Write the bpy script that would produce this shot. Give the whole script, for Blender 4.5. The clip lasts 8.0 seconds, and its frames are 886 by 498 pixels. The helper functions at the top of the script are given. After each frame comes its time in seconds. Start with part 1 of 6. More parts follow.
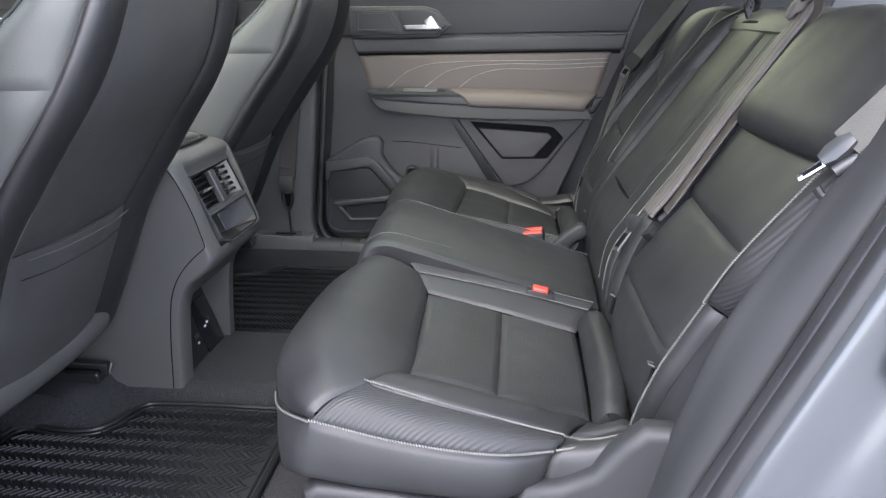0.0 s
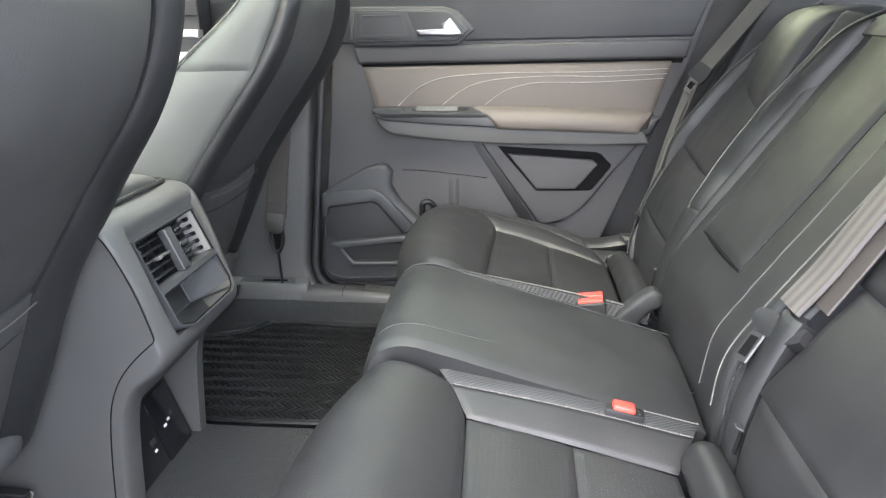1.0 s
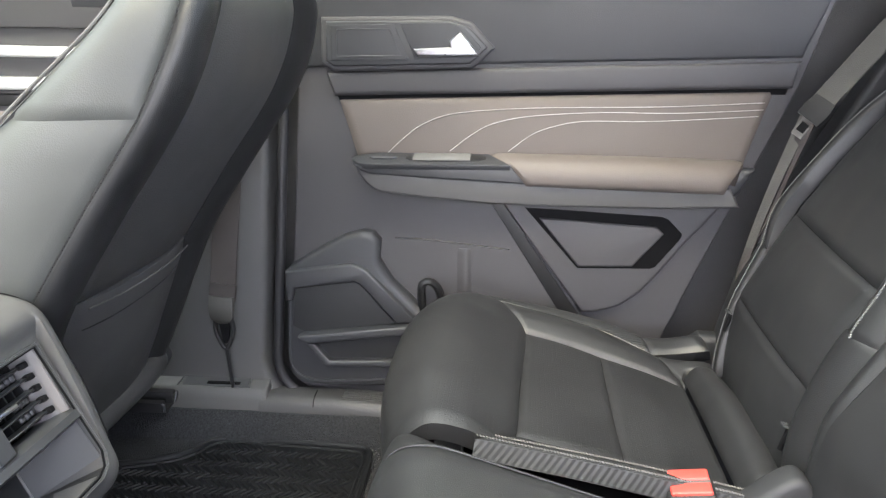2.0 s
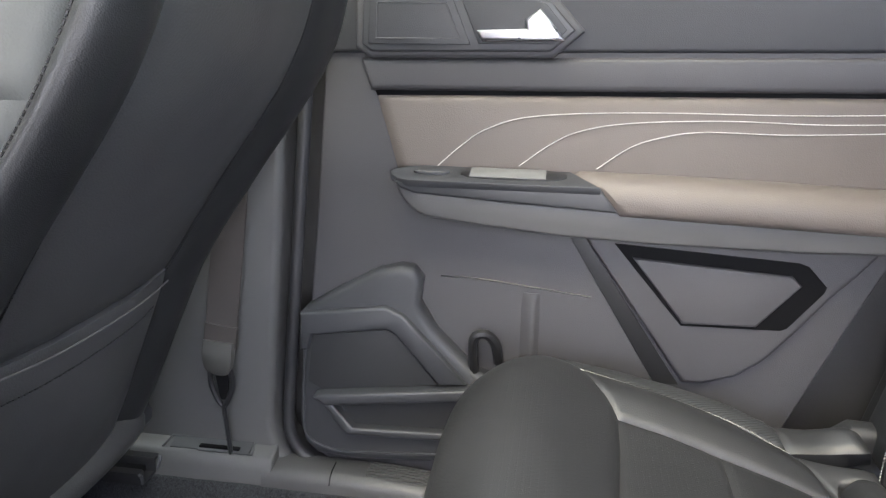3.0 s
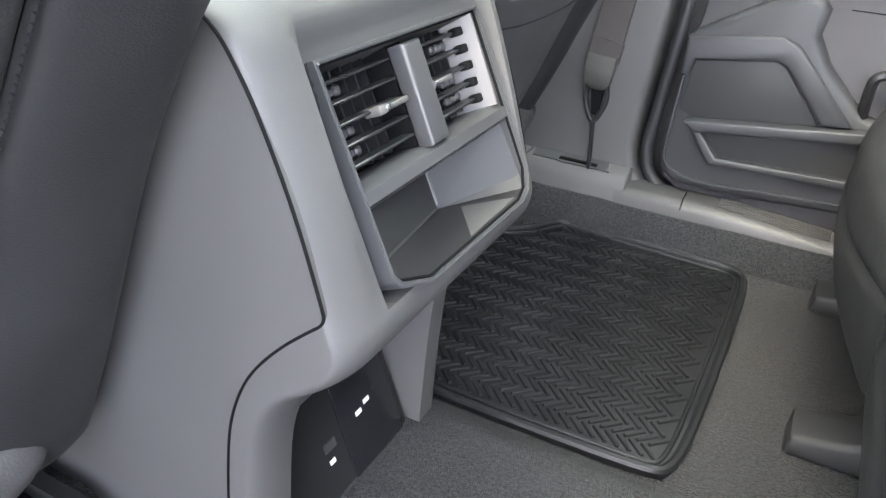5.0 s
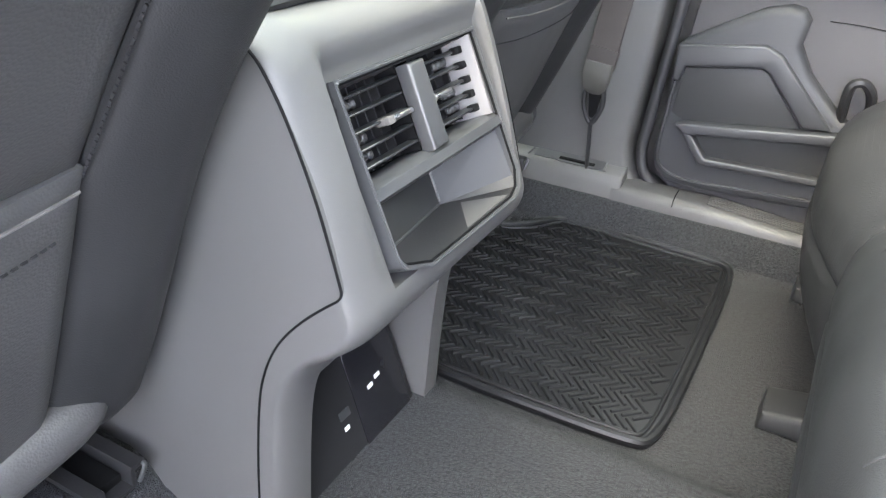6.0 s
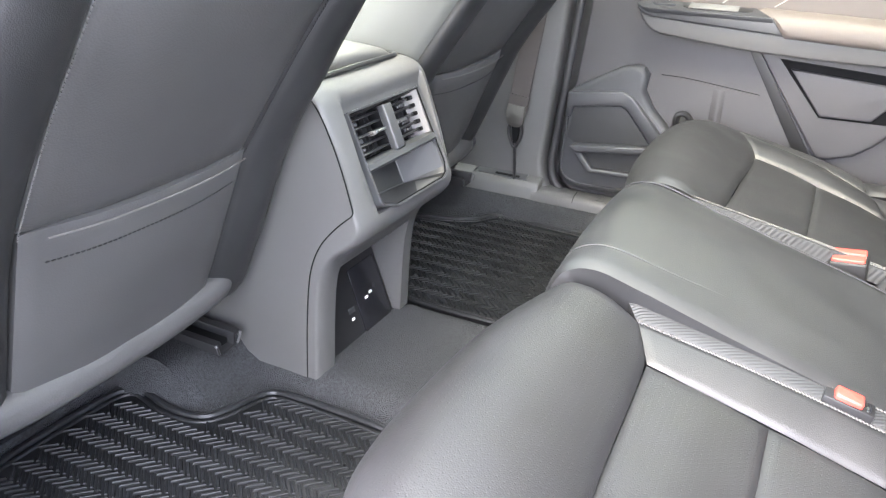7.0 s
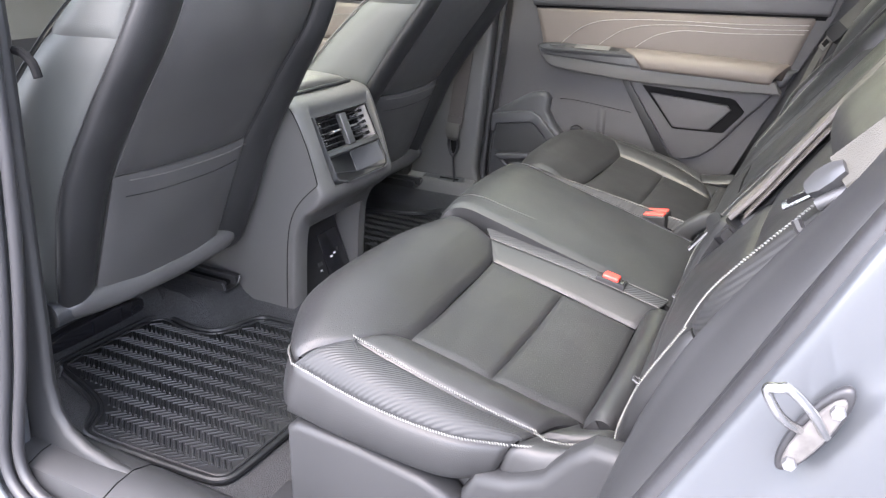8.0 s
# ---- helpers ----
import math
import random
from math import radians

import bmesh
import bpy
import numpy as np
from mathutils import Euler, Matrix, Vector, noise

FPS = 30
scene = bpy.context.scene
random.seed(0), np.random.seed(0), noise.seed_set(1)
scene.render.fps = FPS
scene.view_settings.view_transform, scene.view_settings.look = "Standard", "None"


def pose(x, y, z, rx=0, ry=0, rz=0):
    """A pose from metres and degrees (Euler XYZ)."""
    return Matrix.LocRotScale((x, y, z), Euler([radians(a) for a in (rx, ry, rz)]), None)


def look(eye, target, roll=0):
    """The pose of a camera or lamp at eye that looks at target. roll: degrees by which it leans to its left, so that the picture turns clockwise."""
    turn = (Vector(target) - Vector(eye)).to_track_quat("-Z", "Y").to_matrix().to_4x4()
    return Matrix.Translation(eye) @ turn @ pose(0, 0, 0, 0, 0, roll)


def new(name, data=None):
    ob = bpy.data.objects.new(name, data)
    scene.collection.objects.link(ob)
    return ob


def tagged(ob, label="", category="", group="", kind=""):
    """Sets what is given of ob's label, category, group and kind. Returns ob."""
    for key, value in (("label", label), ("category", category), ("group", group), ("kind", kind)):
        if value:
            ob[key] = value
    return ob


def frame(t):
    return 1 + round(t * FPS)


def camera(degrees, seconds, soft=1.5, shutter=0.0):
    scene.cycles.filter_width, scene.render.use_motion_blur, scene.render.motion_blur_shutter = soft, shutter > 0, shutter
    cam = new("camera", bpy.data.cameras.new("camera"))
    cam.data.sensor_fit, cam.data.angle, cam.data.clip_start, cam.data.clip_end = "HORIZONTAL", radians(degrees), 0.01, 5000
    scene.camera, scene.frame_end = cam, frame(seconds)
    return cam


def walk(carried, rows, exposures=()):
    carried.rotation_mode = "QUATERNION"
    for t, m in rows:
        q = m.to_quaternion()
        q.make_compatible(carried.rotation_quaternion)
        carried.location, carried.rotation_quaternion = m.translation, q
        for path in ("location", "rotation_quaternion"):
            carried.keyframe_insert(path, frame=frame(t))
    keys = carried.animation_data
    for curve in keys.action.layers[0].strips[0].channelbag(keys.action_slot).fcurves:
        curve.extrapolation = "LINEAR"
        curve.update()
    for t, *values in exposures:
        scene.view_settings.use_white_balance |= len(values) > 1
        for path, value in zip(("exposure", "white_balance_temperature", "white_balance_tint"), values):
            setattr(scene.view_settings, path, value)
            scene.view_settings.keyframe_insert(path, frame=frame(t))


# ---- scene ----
cam = camera(60.9, 8.0, soft=1.25)
PATH = [
    (0, (0.017, -0.025, 0.718), (-0.171, 1.874, 0.12), -0.2),
    (0.5, (-0.018, 0.153, 0.72), (-0.206, 2.05, 0.114), -0.3),
    (1, (-0.071, 0.364, 0.725), (-0.261, 2.262, 0.123), -0.6),
    (1.5, (-0.093, 0.598, 0.732), (-0.293, 2.497, 0.137), -0.6),
    (1.7, (-0.105, 0.707, 0.733), (-0.304, 2.607, 0.141), -0.6),
    (2.8, (-0.173, 1.126, 0.664), (-0.419, 3.049, 0.171), 0.5),
    (3, (-0.187, 1.148, 0.676), (-0.487, 3.051, 0.137), 0.8),
    (3.5, (-0.278, 1.101, 0.664), (-0.753, 2.93, 0.011), 2.3),
    (4, (-0.369, 1.018, 0.589), (-1.019, 2.731, -0.214), 4.0),
    (4.5, (-0.353, 0.982, 0.546), (-1.084, 2.607, -0.362), 3.7),
    (4.7, (-0.348, 0.976, 0.54), (-1.101, 2.574, -0.396), 3.5),
    (5.8, (-0.328, 0.95, 0.554), (-1.134, 2.491, -0.433), 3.0),
    (6, (-0.303, 0.91, 0.575), (-1.109, 2.46, -0.397), 3.0),
    (6.5, (-0.182, 0.737, 0.647), (-0.997, 2.312, -0.278), 2.4),
    (7, (-0.021, 0.467, 0.701), (-0.834, 2.083, -0.151), 1.7),
    (7.5, (0.159, 0.247, 0.746), (-0.658, 1.886, -0.059), 1.4),
    (8, (0.308, 0.074, 0.757), (-0.511, 1.738, 0.008), 1.4),
]
EXPOSURES = [(0.0, 2.42, 6000, 14), (0.5, 2.88, 6000, 13), (1.0, 3.2, 6150, 12), (1.5, 3.22, 6200, 14), (3.0, 3.15, 6100, 16), (3.5, 3.3, 6050, 12), (4.0, 3.52, 6230, 15), (4.5, 3.80, 6200, 14), (6.0, 4.08, 6200, 14), (6.5, 4.28, 6250, 15), (7.0, 4.08, 6250, 15), (7.5, 3.82, 6230, 14), (8.0, 3.25, 6250, 17)]
walk(cam, [(t, look(eye, target, roll)) for t, eye, target, roll in PATH], EXPOSURES)

# ---- light: an open sky, the sun high behind thin cloud ----
SUN_UP, SUN_ROUND = 54.0, 190.0
world = bpy.data.worlds.new("sky")
scene.world = world
world.use_nodes = True
sky = world.node_tree.nodes.new("ShaderNodeTexSky")
sky.sky_type, sky.sun_disc = "NISHITA", False
sky.air_density, sky.dust_density, sky.ozone_density = 1.0, 3.0, 1.0
sky.sun_elevation, sky.sun_rotation = radians(SUN_UP), radians(SUN_ROUND)
background = world.node_tree.nodes["Background"]
background.inputs["Strength"].default_value = 0.15
world.node_tree.links.new(sky.outputs["Color"], background.inputs["Color"])
sun = new("sun", bpy.data.lights.new("sun", "SUN"))
sun.data.energy, sun.data.angle, sun.data.color = 2.0, radians(145), (1.0, 0.97, 0.95)
sun.matrix_world = look((0, 0, 0), (-math.sin(radians(SUN_ROUND)) * math.cos(radians(SUN_UP)),
                                    -math.cos(radians(SUN_ROUND)) * math.cos(radians(SUN_UP)), -math.sin(radians(SUN_UP))))

CY = 1.376  # the car's middle line; x runs to the car's rear, y across it, z up from the footwell

from mathutils.bvhtree import BVHTree


# ---- materials ----
def material(name, colour, rough=0.5, metal=0.0, grain=0.0, grain_scale=600.0, blotch=0.15, blotch_scale=6.0, coat=0.0, sheen=0.0, rough_var=0.08, shine=0.5):
    """A surface with fine relief (grain) and slow variation of colour and gloss (blotch)."""
    m = bpy.data.materials.new(name)
    m.use_nodes = True
    nt = m.node_tree
    b = nt.nodes["Principled BSDF"]
    b.inputs["Metallic"].default_value = metal
    b.inputs["Coat Weight"].default_value = coat
    b.inputs["Specular IOR Level"].default_value = shine
    b.inputs["Sheen Weight"].default_value = sheen
    where = nt.nodes.new("ShaderNodeTexCoord")
    slow = nt.nodes.new("ShaderNodeTexNoise")
    slow.inputs["Scale"].default_value, slow.inputs["Detail"].default_value = blotch_scale, 5.0
    nt.links.new(where.outputs["Object"], slow.inputs["Vector"])
    ramp = nt.nodes.new("ShaderNodeMapRange")
    ramp.inputs["From Min"].default_value, ramp.inputs["From Max"].default_value = 0.3, 0.7
    ramp.inputs["To Min"].default_value, ramp.inputs["To Max"].default_value = 1.0 - blotch, 1.0 + blotch
    nt.links.new(slow.outputs["Fac"], ramp.inputs["Value"])
    tint = nt.nodes.new("ShaderNodeVectorMath")
    tint.operation = "SCALE"
    tint.inputs[0].default_value = colour
    nt.links.new(ramp.outputs["Result"], tint.inputs["Scale"])
    nt.links.new(tint.outputs["Vector"], b.inputs["Base Color"])
    gloss = nt.nodes.new("ShaderNodeMapRange")
    gloss.inputs["From Min"].default_value, gloss.inputs["From Max"].default_value = 0.3, 0.7
    gloss.inputs["To Min"].default_value, gloss.inputs["To Max"].default_value = rough - rough_var, rough + rough_var
    nt.links.new(slow.outputs["Fac"], gloss.inputs["Value"])
    nt.links.new(gloss.outputs["Result"], b.inputs["Roughness"])
    if grain:
        fine = nt.nodes.new("ShaderNodeTexVoronoi")
        fine.inputs["Scale"].default_value = grain_scale
        nt.links.new(where.outputs["Object"], fine.inputs["Vector"])
        bump = nt.nodes.new("ShaderNodeBump")
        bump.inputs["Strength"].default_value, bump.inputs["Distance"].default_value = grain, 0.0006
        nt.links.new(fine.outputs["Distance"], bump.inputs["Height"])
        nt.links.new(bump.outputs["Normal"], b.inputs["Normal"])
    return m


def dotted(m, pitch=0.008, size=0.16, depth=0.5):
    """Rows of small pierced holes in a leather."""
    nt = m.node_tree
    b = nt.nodes["Principled BSDF"]
    where = nt.nodes.new("ShaderNodeTexCoord")
    holes = nt.nodes.new("ShaderNodeTexVoronoi")
    holes.inputs["Scale"].default_value, holes.inputs["Randomness"].default_value = 1.0 / pitch, 0.0
    flat = nt.nodes.new("ShaderNodeVectorMath")
    flat.operation = "MULTIPLY"
    flat.inputs[1].default_value = (1, 1, 0)
    nt.links.new(where.outputs["Object"], flat.inputs[0])
    nt.links.new(flat.outputs["Vector"], holes.inputs["Vector"])
    edge = nt.nodes.new("ShaderNodeMapRange")
    edge.inputs["From Min"].default_value, edge.inputs["From Max"].default_value = size * 0.6, size * 1.2
    nt.links.new(holes.outputs["Distance"], edge.inputs["Value"])
    bump = nt.nodes.new("ShaderNodeBump")
    bump.inputs["Strength"].default_value, bump.inputs["Distance"].default_value = depth, 0.0015
    nt.links.new(edge.outputs["Result"], bump.inputs["Height"])
    old = b.inputs["Normal"].links[0].from_node if b.inputs["Normal"].links else None
    if old:
        nt.links.new(old.outputs["Normal"], bump.inputs["Normal"])
    nt.links.new(bump.outputs["Normal"], b.inputs["Normal"])
    return m


def ribbed(m, pitch=0.004, turn=(0.0, 0.0, 0.0), depth=0.6):
    """Slanting woven ribs, as of a carbon-look fabric."""
    nt = m.node_tree
    b = nt.nodes["Principled BSDF"]
    where = nt.nodes.new("ShaderNodeTexCoord")
    mapping = nt.nodes.new("ShaderNodeMapping")
    mapping.inputs["Rotation"].default_value = [radians(a) for a in turn]
    nt.links.new(where.outputs["Object"], mapping.inputs["Vector"])
    wave = nt.nodes.new("ShaderNodeTexWave")
    wave.inputs["Scale"].default_value = 0.314 / pitch
    wave.inputs["Distortion"].default_value = 0.0
    nt.links.new(mapping.outputs["Vector"], wave.inputs["Vector"])
    bump = nt.nodes.new("ShaderNodeBump")
    bump.inputs["Strength"].default_value, bump.inputs["Distance"].default_value = depth, 0.002
    nt.links.new(wave.outputs["Fac"], bump.inputs["Height"])
    nt.links.new(bump.outputs["Normal"], b.inputs["Normal"])
    return m


LEATHER = material("black leather", (0.0180, 0.0183, 0.0190), 0.45, grain=0.22, grain_scale=900, blotch=0.14, blotch_scale=9, shine=0.45)
LEATHER_DOTS = dotted(material("pierced black leather", (0.0180, 0.0183, 0.0192), 0.46, grain=0.3, grain_scale=700, blotch=0.14, blotch_scale=9, shine=0.45), 0.0062, 0.13, 0.3)
WEAVE = ribbed(material("ribbed black trim", (0.026, 0.027, 0.028), 0.55, blotch=0.1, shine=0.35), 0.0034, (0, 0, 62), 0.3)
# on seat flanks the paler base stands in for light from the side
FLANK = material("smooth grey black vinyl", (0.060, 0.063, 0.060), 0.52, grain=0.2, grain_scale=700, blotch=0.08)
VINYL = material("black vinyl", (0.054, 0.053, 0.053), 0.46, grain=0.3, grain_scale=500)
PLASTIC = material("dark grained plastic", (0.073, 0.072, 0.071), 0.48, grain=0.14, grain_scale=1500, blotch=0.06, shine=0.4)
PLASTIC_BLACK = material("black plastic", (0.016, 0.016, 0.017), 0.42, grain=0.2, grain_scale=600, shine=0.3)
SATIN = material("dark satin plastic", (0.040, 0.041, 0.043), 0.36, blotch=0.06)
DOOR_SOFT = material("charcoal door skin", (0.052, 0.0505, 0.053), 0.55, grain=0.25, grain_scale=800, blotch=0.07)
BEIGE = material("taupe door leather", (0.108, 0.091, 0.080), 0.56, grain=0.3, grain_scale=600, blotch=0.07)
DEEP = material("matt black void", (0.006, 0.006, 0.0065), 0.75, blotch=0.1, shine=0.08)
THREAD = material("pale thread", (0.16, 0.16, 0.15), 0.7, blotch=0.15, blotch_scale=90)
DARK_THREAD = material("grey thread", (0.040, 0.040, 0.040), 0.7)
CARPET = material("charcoal carpet", (0.0300, 0.0312, 0.0340), 0.95, grain=1.0, grain_scale=600, blotch=0.60, blotch_scale=300, sheen=0.06, rough_var=0.03, shine=0.10)
for nd in CARPET.node_tree.nodes:
    if nd.bl_idname == "ShaderNodeBump":
        nd.inputs["Distance"].default_value = 0.0035
RUBBER = material("black rubber", (0.010, 0.0105, 0.0115), 0.42, grain=0.2, grain_scale=500, blotch=0.15, blotch_scale=14, shine=0.35)
SEAL = material("rubber seal", (0.022, 0.022, 0.024), 0.48, grain=0.2, grain_scale=300)
CHROME = material("bright chrome", (0.62, 0.62, 0.62), 0.22, metal=1.0, blotch=0.03)
STEEL = material("bare steel", (0.5, 0.5, 0.52), 0.32, metal=1.0, blotch=0.1, blotch_scale=60)
PAINT = material("grey blue car paint", (0.070, 0.075, 0.082), 0.34, metal=0.25, blotch=0.03, coat=0.6, rough_var=0.03)
RED = material("red buckle plastic", (0.62, 0.055, 0.04), 0.42, blotch=0.06)
BELT = material("grey brown belt webbing", (0.040, 0.034, 0.031), 0.6, grain=0.4, grain_scale=900, blotch=0.15, blotch_scale=30)


def striped(m, pitch, dark=0.55):
    """Lengthwise stripes woven into a belt that lies across y."""
    nt = m.node_tree
    b = nt.nodes["Principled BSDF"]
    where, mapping, wave, span, mix = [nt.nodes.new("ShaderNode" + n) for n in ("TexCoord", "Mapping", "TexWave", "MapRange", "VectorMath")]
    mapping.inputs["Rotation"].default_value = (0, 0, radians(90))
    wave.inputs["Scale"].default_value = 0.314 / pitch
    span.inputs["To Min"].default_value = dark
    mix.operation = "SCALE"
    old = b.inputs["Base Color"].links[0].from_socket
    nt.links.new(where.outputs["Object"], mapping.inputs["Vector"])
    nt.links.new(mapping.outputs["Vector"], wave.inputs["Vector"])
    nt.links.new(wave.outputs["Fac"], span.inputs["Value"])
    nt.links.new(old, mix.inputs[0])
    nt.links.new(span.outputs["Result"], mix.inputs["Scale"])
    nt.links.new(mix.outputs["Vector"], b.inputs["Base Color"])
    return m


BELT_STRIPED = striped(material("striped grey belt webbing", (0.115, 0.104, 0.097), 0.55, grain=0.4, grain_scale=900, blotch=0.1, blotch_scale=30), 0.018)
# paler copy of BELT: light on the webbing is put into the colour
BELT_PALE = material("pale grey belt webbing", (0.058, 0.056, 0.049), 0.6, grain=0.4, grain_scale=900, blotch=0.15, blotch_scale=30)
WEAVE_BACK = ribbed(material("ribbed black back trim", (0.022, 0.0225, 0.023), 0.5, blotch=0.1, shine=0.3), 0.0040, (0, -40, 0), 0.35)
SILVER = material("pale silver paint", (0.62, 0.62, 0.62), 0.35, metal=0.6, blotch=0.03)
SCREEN = material("black gloss plastic", (0.012, 0.012, 0.014), 0.2, blotch=0.05)
CUP = material("pale grey plastic", (0.13, 0.128, 0.125), 0.5, blotch=0.05)
# lit copy of the console plastic, for the cheek that catches the light
CHEEK_LIT = material("lit warm grey vent plastic", (0.105, 0.098, 0.095), 0.5, blotch=0.05)
SLAT = material("black vent plastic", (0.018, 0.0185, 0.020), 0.30, blotch=0.05)
WHITE = material("white print", (0.8, 0.8, 0.8), 0.5, blotch=0.02)
ROOF_CLOTH = material("pale roof cloth", (0.62, 0.61, 0.58), 0.9, grain=0.4, blotch=0.06)
TARMAC = material("worn concrete", (0.20, 0.20, 0.195), 0.9, grain=0.8, grain_scale=120, blotch=0.25, blotch_scale=3)

# paler than VINYL: sunlight on the lid is put into its base colour
LID_SUNLIT = material("sunlit padded lid vinyl", (0.078, 0.077, 0.074), 0.38, grain=0.25, grain_scale=600, blotch=0.08)
BEZEL = material("dark satin bezel", (0.050, 0.051, 0.053), 0.32, blotch=0.06)
DOOR_LOW = material("dark charcoal door plastic", (0.031, 0.032, 0.035), 0.5, grain=0.25, grain_scale=800, blotch=0.08)
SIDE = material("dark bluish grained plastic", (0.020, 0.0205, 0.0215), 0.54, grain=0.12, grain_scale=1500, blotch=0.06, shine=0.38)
SEAM_GREY = material("mid grey thread", (0.095, 0.092, 0.090), 0.7)
SEAM = material("pale taupe thread", (0.46, 0.43, 0.41), 0.7, blotch=0.1, blotch_scale=90)
GREYTAN = material("worn grey plastic", (0.10, 0.094, 0.090), 0.5, blotch=0.3, blotch_scale=80)


def clear_glass(name, tint):
    m = bpy.data.materials.new(name)
    m.use_nodes = True
    nt = m.node_tree
    out = nt.nodes["Material Output"]
    see, shine, mix, rim = [nt.nodes.new("ShaderNode" + n) for n in ("BsdfTransparent", "BsdfGlossy", "MixShader", "Fresnel")]
    see.inputs["Color"].default_value = (*tint, 1)
    shine.inputs["Roughness"].default_value = 0.02
    rim.inputs["IOR"].default_value = 1.45
    nt.links.new(rim.outputs["Fac"], mix.inputs["Fac"])
    nt.links.new(see.outputs["BSDF"], mix.inputs[1])
    nt.links.new(shine.outputs["BSDF"], mix.inputs[2])
    nt.links.new(mix.outputs["Shader"], out.inputs["Surface"])
    return m


GLASS_GREEN = clear_glass("green tinted glass", (0.88, 0.91, 0.80))
GLASS_ROOF = clear_glass("grey green roof glass", (0.90, 0.912, 0.81))
GLASS = clear_glass("green tinted side glass", (0.86, 0.89, 0.76))
# for the added reflector beyond the far windows, never in view
BOUNCE_WALL = material("pale cream reflector wall", (0.74, 0.73, 0.61), 0.9, grain=0.5, grain_scale=40, blotch=0.3, blotch_scale=2)


# ---- building ----
def part(name, bm, mat, parent=None, label="", smooth=True):
    me = bpy.data.meshes.new(name)
    bmesh.ops.recalc_face_normals(bm, faces=bm.faces)
    bm.to_mesh(me)
    bm.free()
    me.materials.append(mat)
    if smooth:
        me.polygons.foreach_set("use_smooth", [True] * len(me.polygons))
        me.set_sharp_from_angle(angle=radians(38))
    ob = new(name, me)
    if parent:
        ob.parent = parent
    if label:
        tagged(ob, label)
    return ob


def thing(name, label, category, group="", kind="", at=(0, 0, 0)):
    ob = new(name)
    ob.empty_display_size = 0.05
    return tagged(ob, label, category, group, kind)


def cr(points, n):
    """n points along a smooth line through the points given."""
    p = np.array(points, float)
    if len(p) == 2:
        return p[0] + (p[1] - p[0]) * np.linspace(0, 1, n)[:, None]
    q = np.vstack([2 * p[0] - p[1], p, 2 * p[-1] - p[-2]])
    out = []
    for s in np.linspace(0, len(p) - 1, n):
        i = min(int(s), len(p) - 2)
        t = s - i
        a, b, c, d = q[i:i + 4]
        out.append(0.5 * (2 * b + (c - a) * t + (2 * a - 5 * b + 4 * c - d) * t * t + (3 * b - a - 3 * c + d) * t ** 3))
    return np.array(out)


def dense(rows, nu, nv):
    across = np.array([cr(r, nv) for r in rows])
    return np.array([cr(across[:, k], nu) for k in range(nv)]).transpose(1, 0, 2)


def normals(g):
    du, dv = np.gradient(g, axis=0), np.gradient(g, axis=1)
    n = np.cross(du, dv)
    return n / np.maximum(np.linalg.norm(n, axis=2, keepdims=True), 1e-9)


def sheet(g, n=None, thick=0.02):
    """A bmesh from a grid of points, closed behind by a rim and a back."""
    nu, nv = g.shape[:2]
    bm = bmesh.new()
    vs = [[bm.verts.new(g[i, j]) for j in range(nv)] for i in range(nu)]
    for i in range(nu - 1):
        for j in range(nv - 1):
            bm.faces.new((vs[i][j], vs[i + 1][j], vs[i + 1][j + 1], vs[i][j + 1]))
    if n is not None and thick:
        ring = [(i, 0) for i in range(nu)] + [(nu - 1, j) for j in range(1, nv)] + [(i, nv - 1) for i in range(nu - 2, -1, -1)] + [(0, j) for j in range(nv - 2, 0, -1)]
        back = [bm.verts.new(g[i, j] - n[i, j] * thick) for i, j in ring]
        for k in range(len(ring)):
            a, b = ring[k], ring[(k + 1) % len(ring)]
            bm.faces.new((vs[b[0]][b[1]], vs[a[0]][a[1]], back[k], back[(k + 1) % len(ring)]))
        bm.faces.new(back)
    return bm


def pad(name, rows, mat, parent, label="", nu=22, nv=22, puff=0.004, roll=0.005, edge=0.014, thick=0.02, out=(0, 0, 1), sides="1111", wrinkle=0.0010):
    """A cushion-like piece over a grid of points: its edges roll down into the seams."""
    g = dense(rows, nu, nv)
    n = normals(g)
    if (n.reshape(-1, 3).mean(0) * np.array(out)).sum() < 0:
        n = -n
    def along(axis):
        step = np.linalg.norm(np.diff(g, axis=axis), axis=2)
        c = np.cumsum(step, axis=axis)
        z = np.zeros_like(np.take(c, [0], axis=axis))
        c = np.concatenate([z, c], axis=axis)
        return c, np.take(c, [-1], axis=axis) - c
    u0, u1 = along(0)
    v0, v1 = along(1)
    drop = np.zeros(g.shape[:2])
    for d, on in zip((u0, u1, v0, v1), sides):
        if on == "1":
            s = np.clip(1 - d / edge, 0, 1)
            drop = np.maximum(drop, 1 - np.sqrt(np.maximum(1 - s * s, 0)))
    u = np.linspace(0, 1, nu)[:, None]
    v = np.linspace(0, 1, nv)[None]
    swell = puff * (16 * u * (1 - u) * v * (1 - v)) ** 0.6
    crease = np.array([[noise.noise(Vector(p) * 22) for p in r] for r in g]) * wrinkle
    g = g + n * (swell + crease - roll * drop)[:, :, None]
    return part(name, sheet(g, n, thick), mat, parent, label)


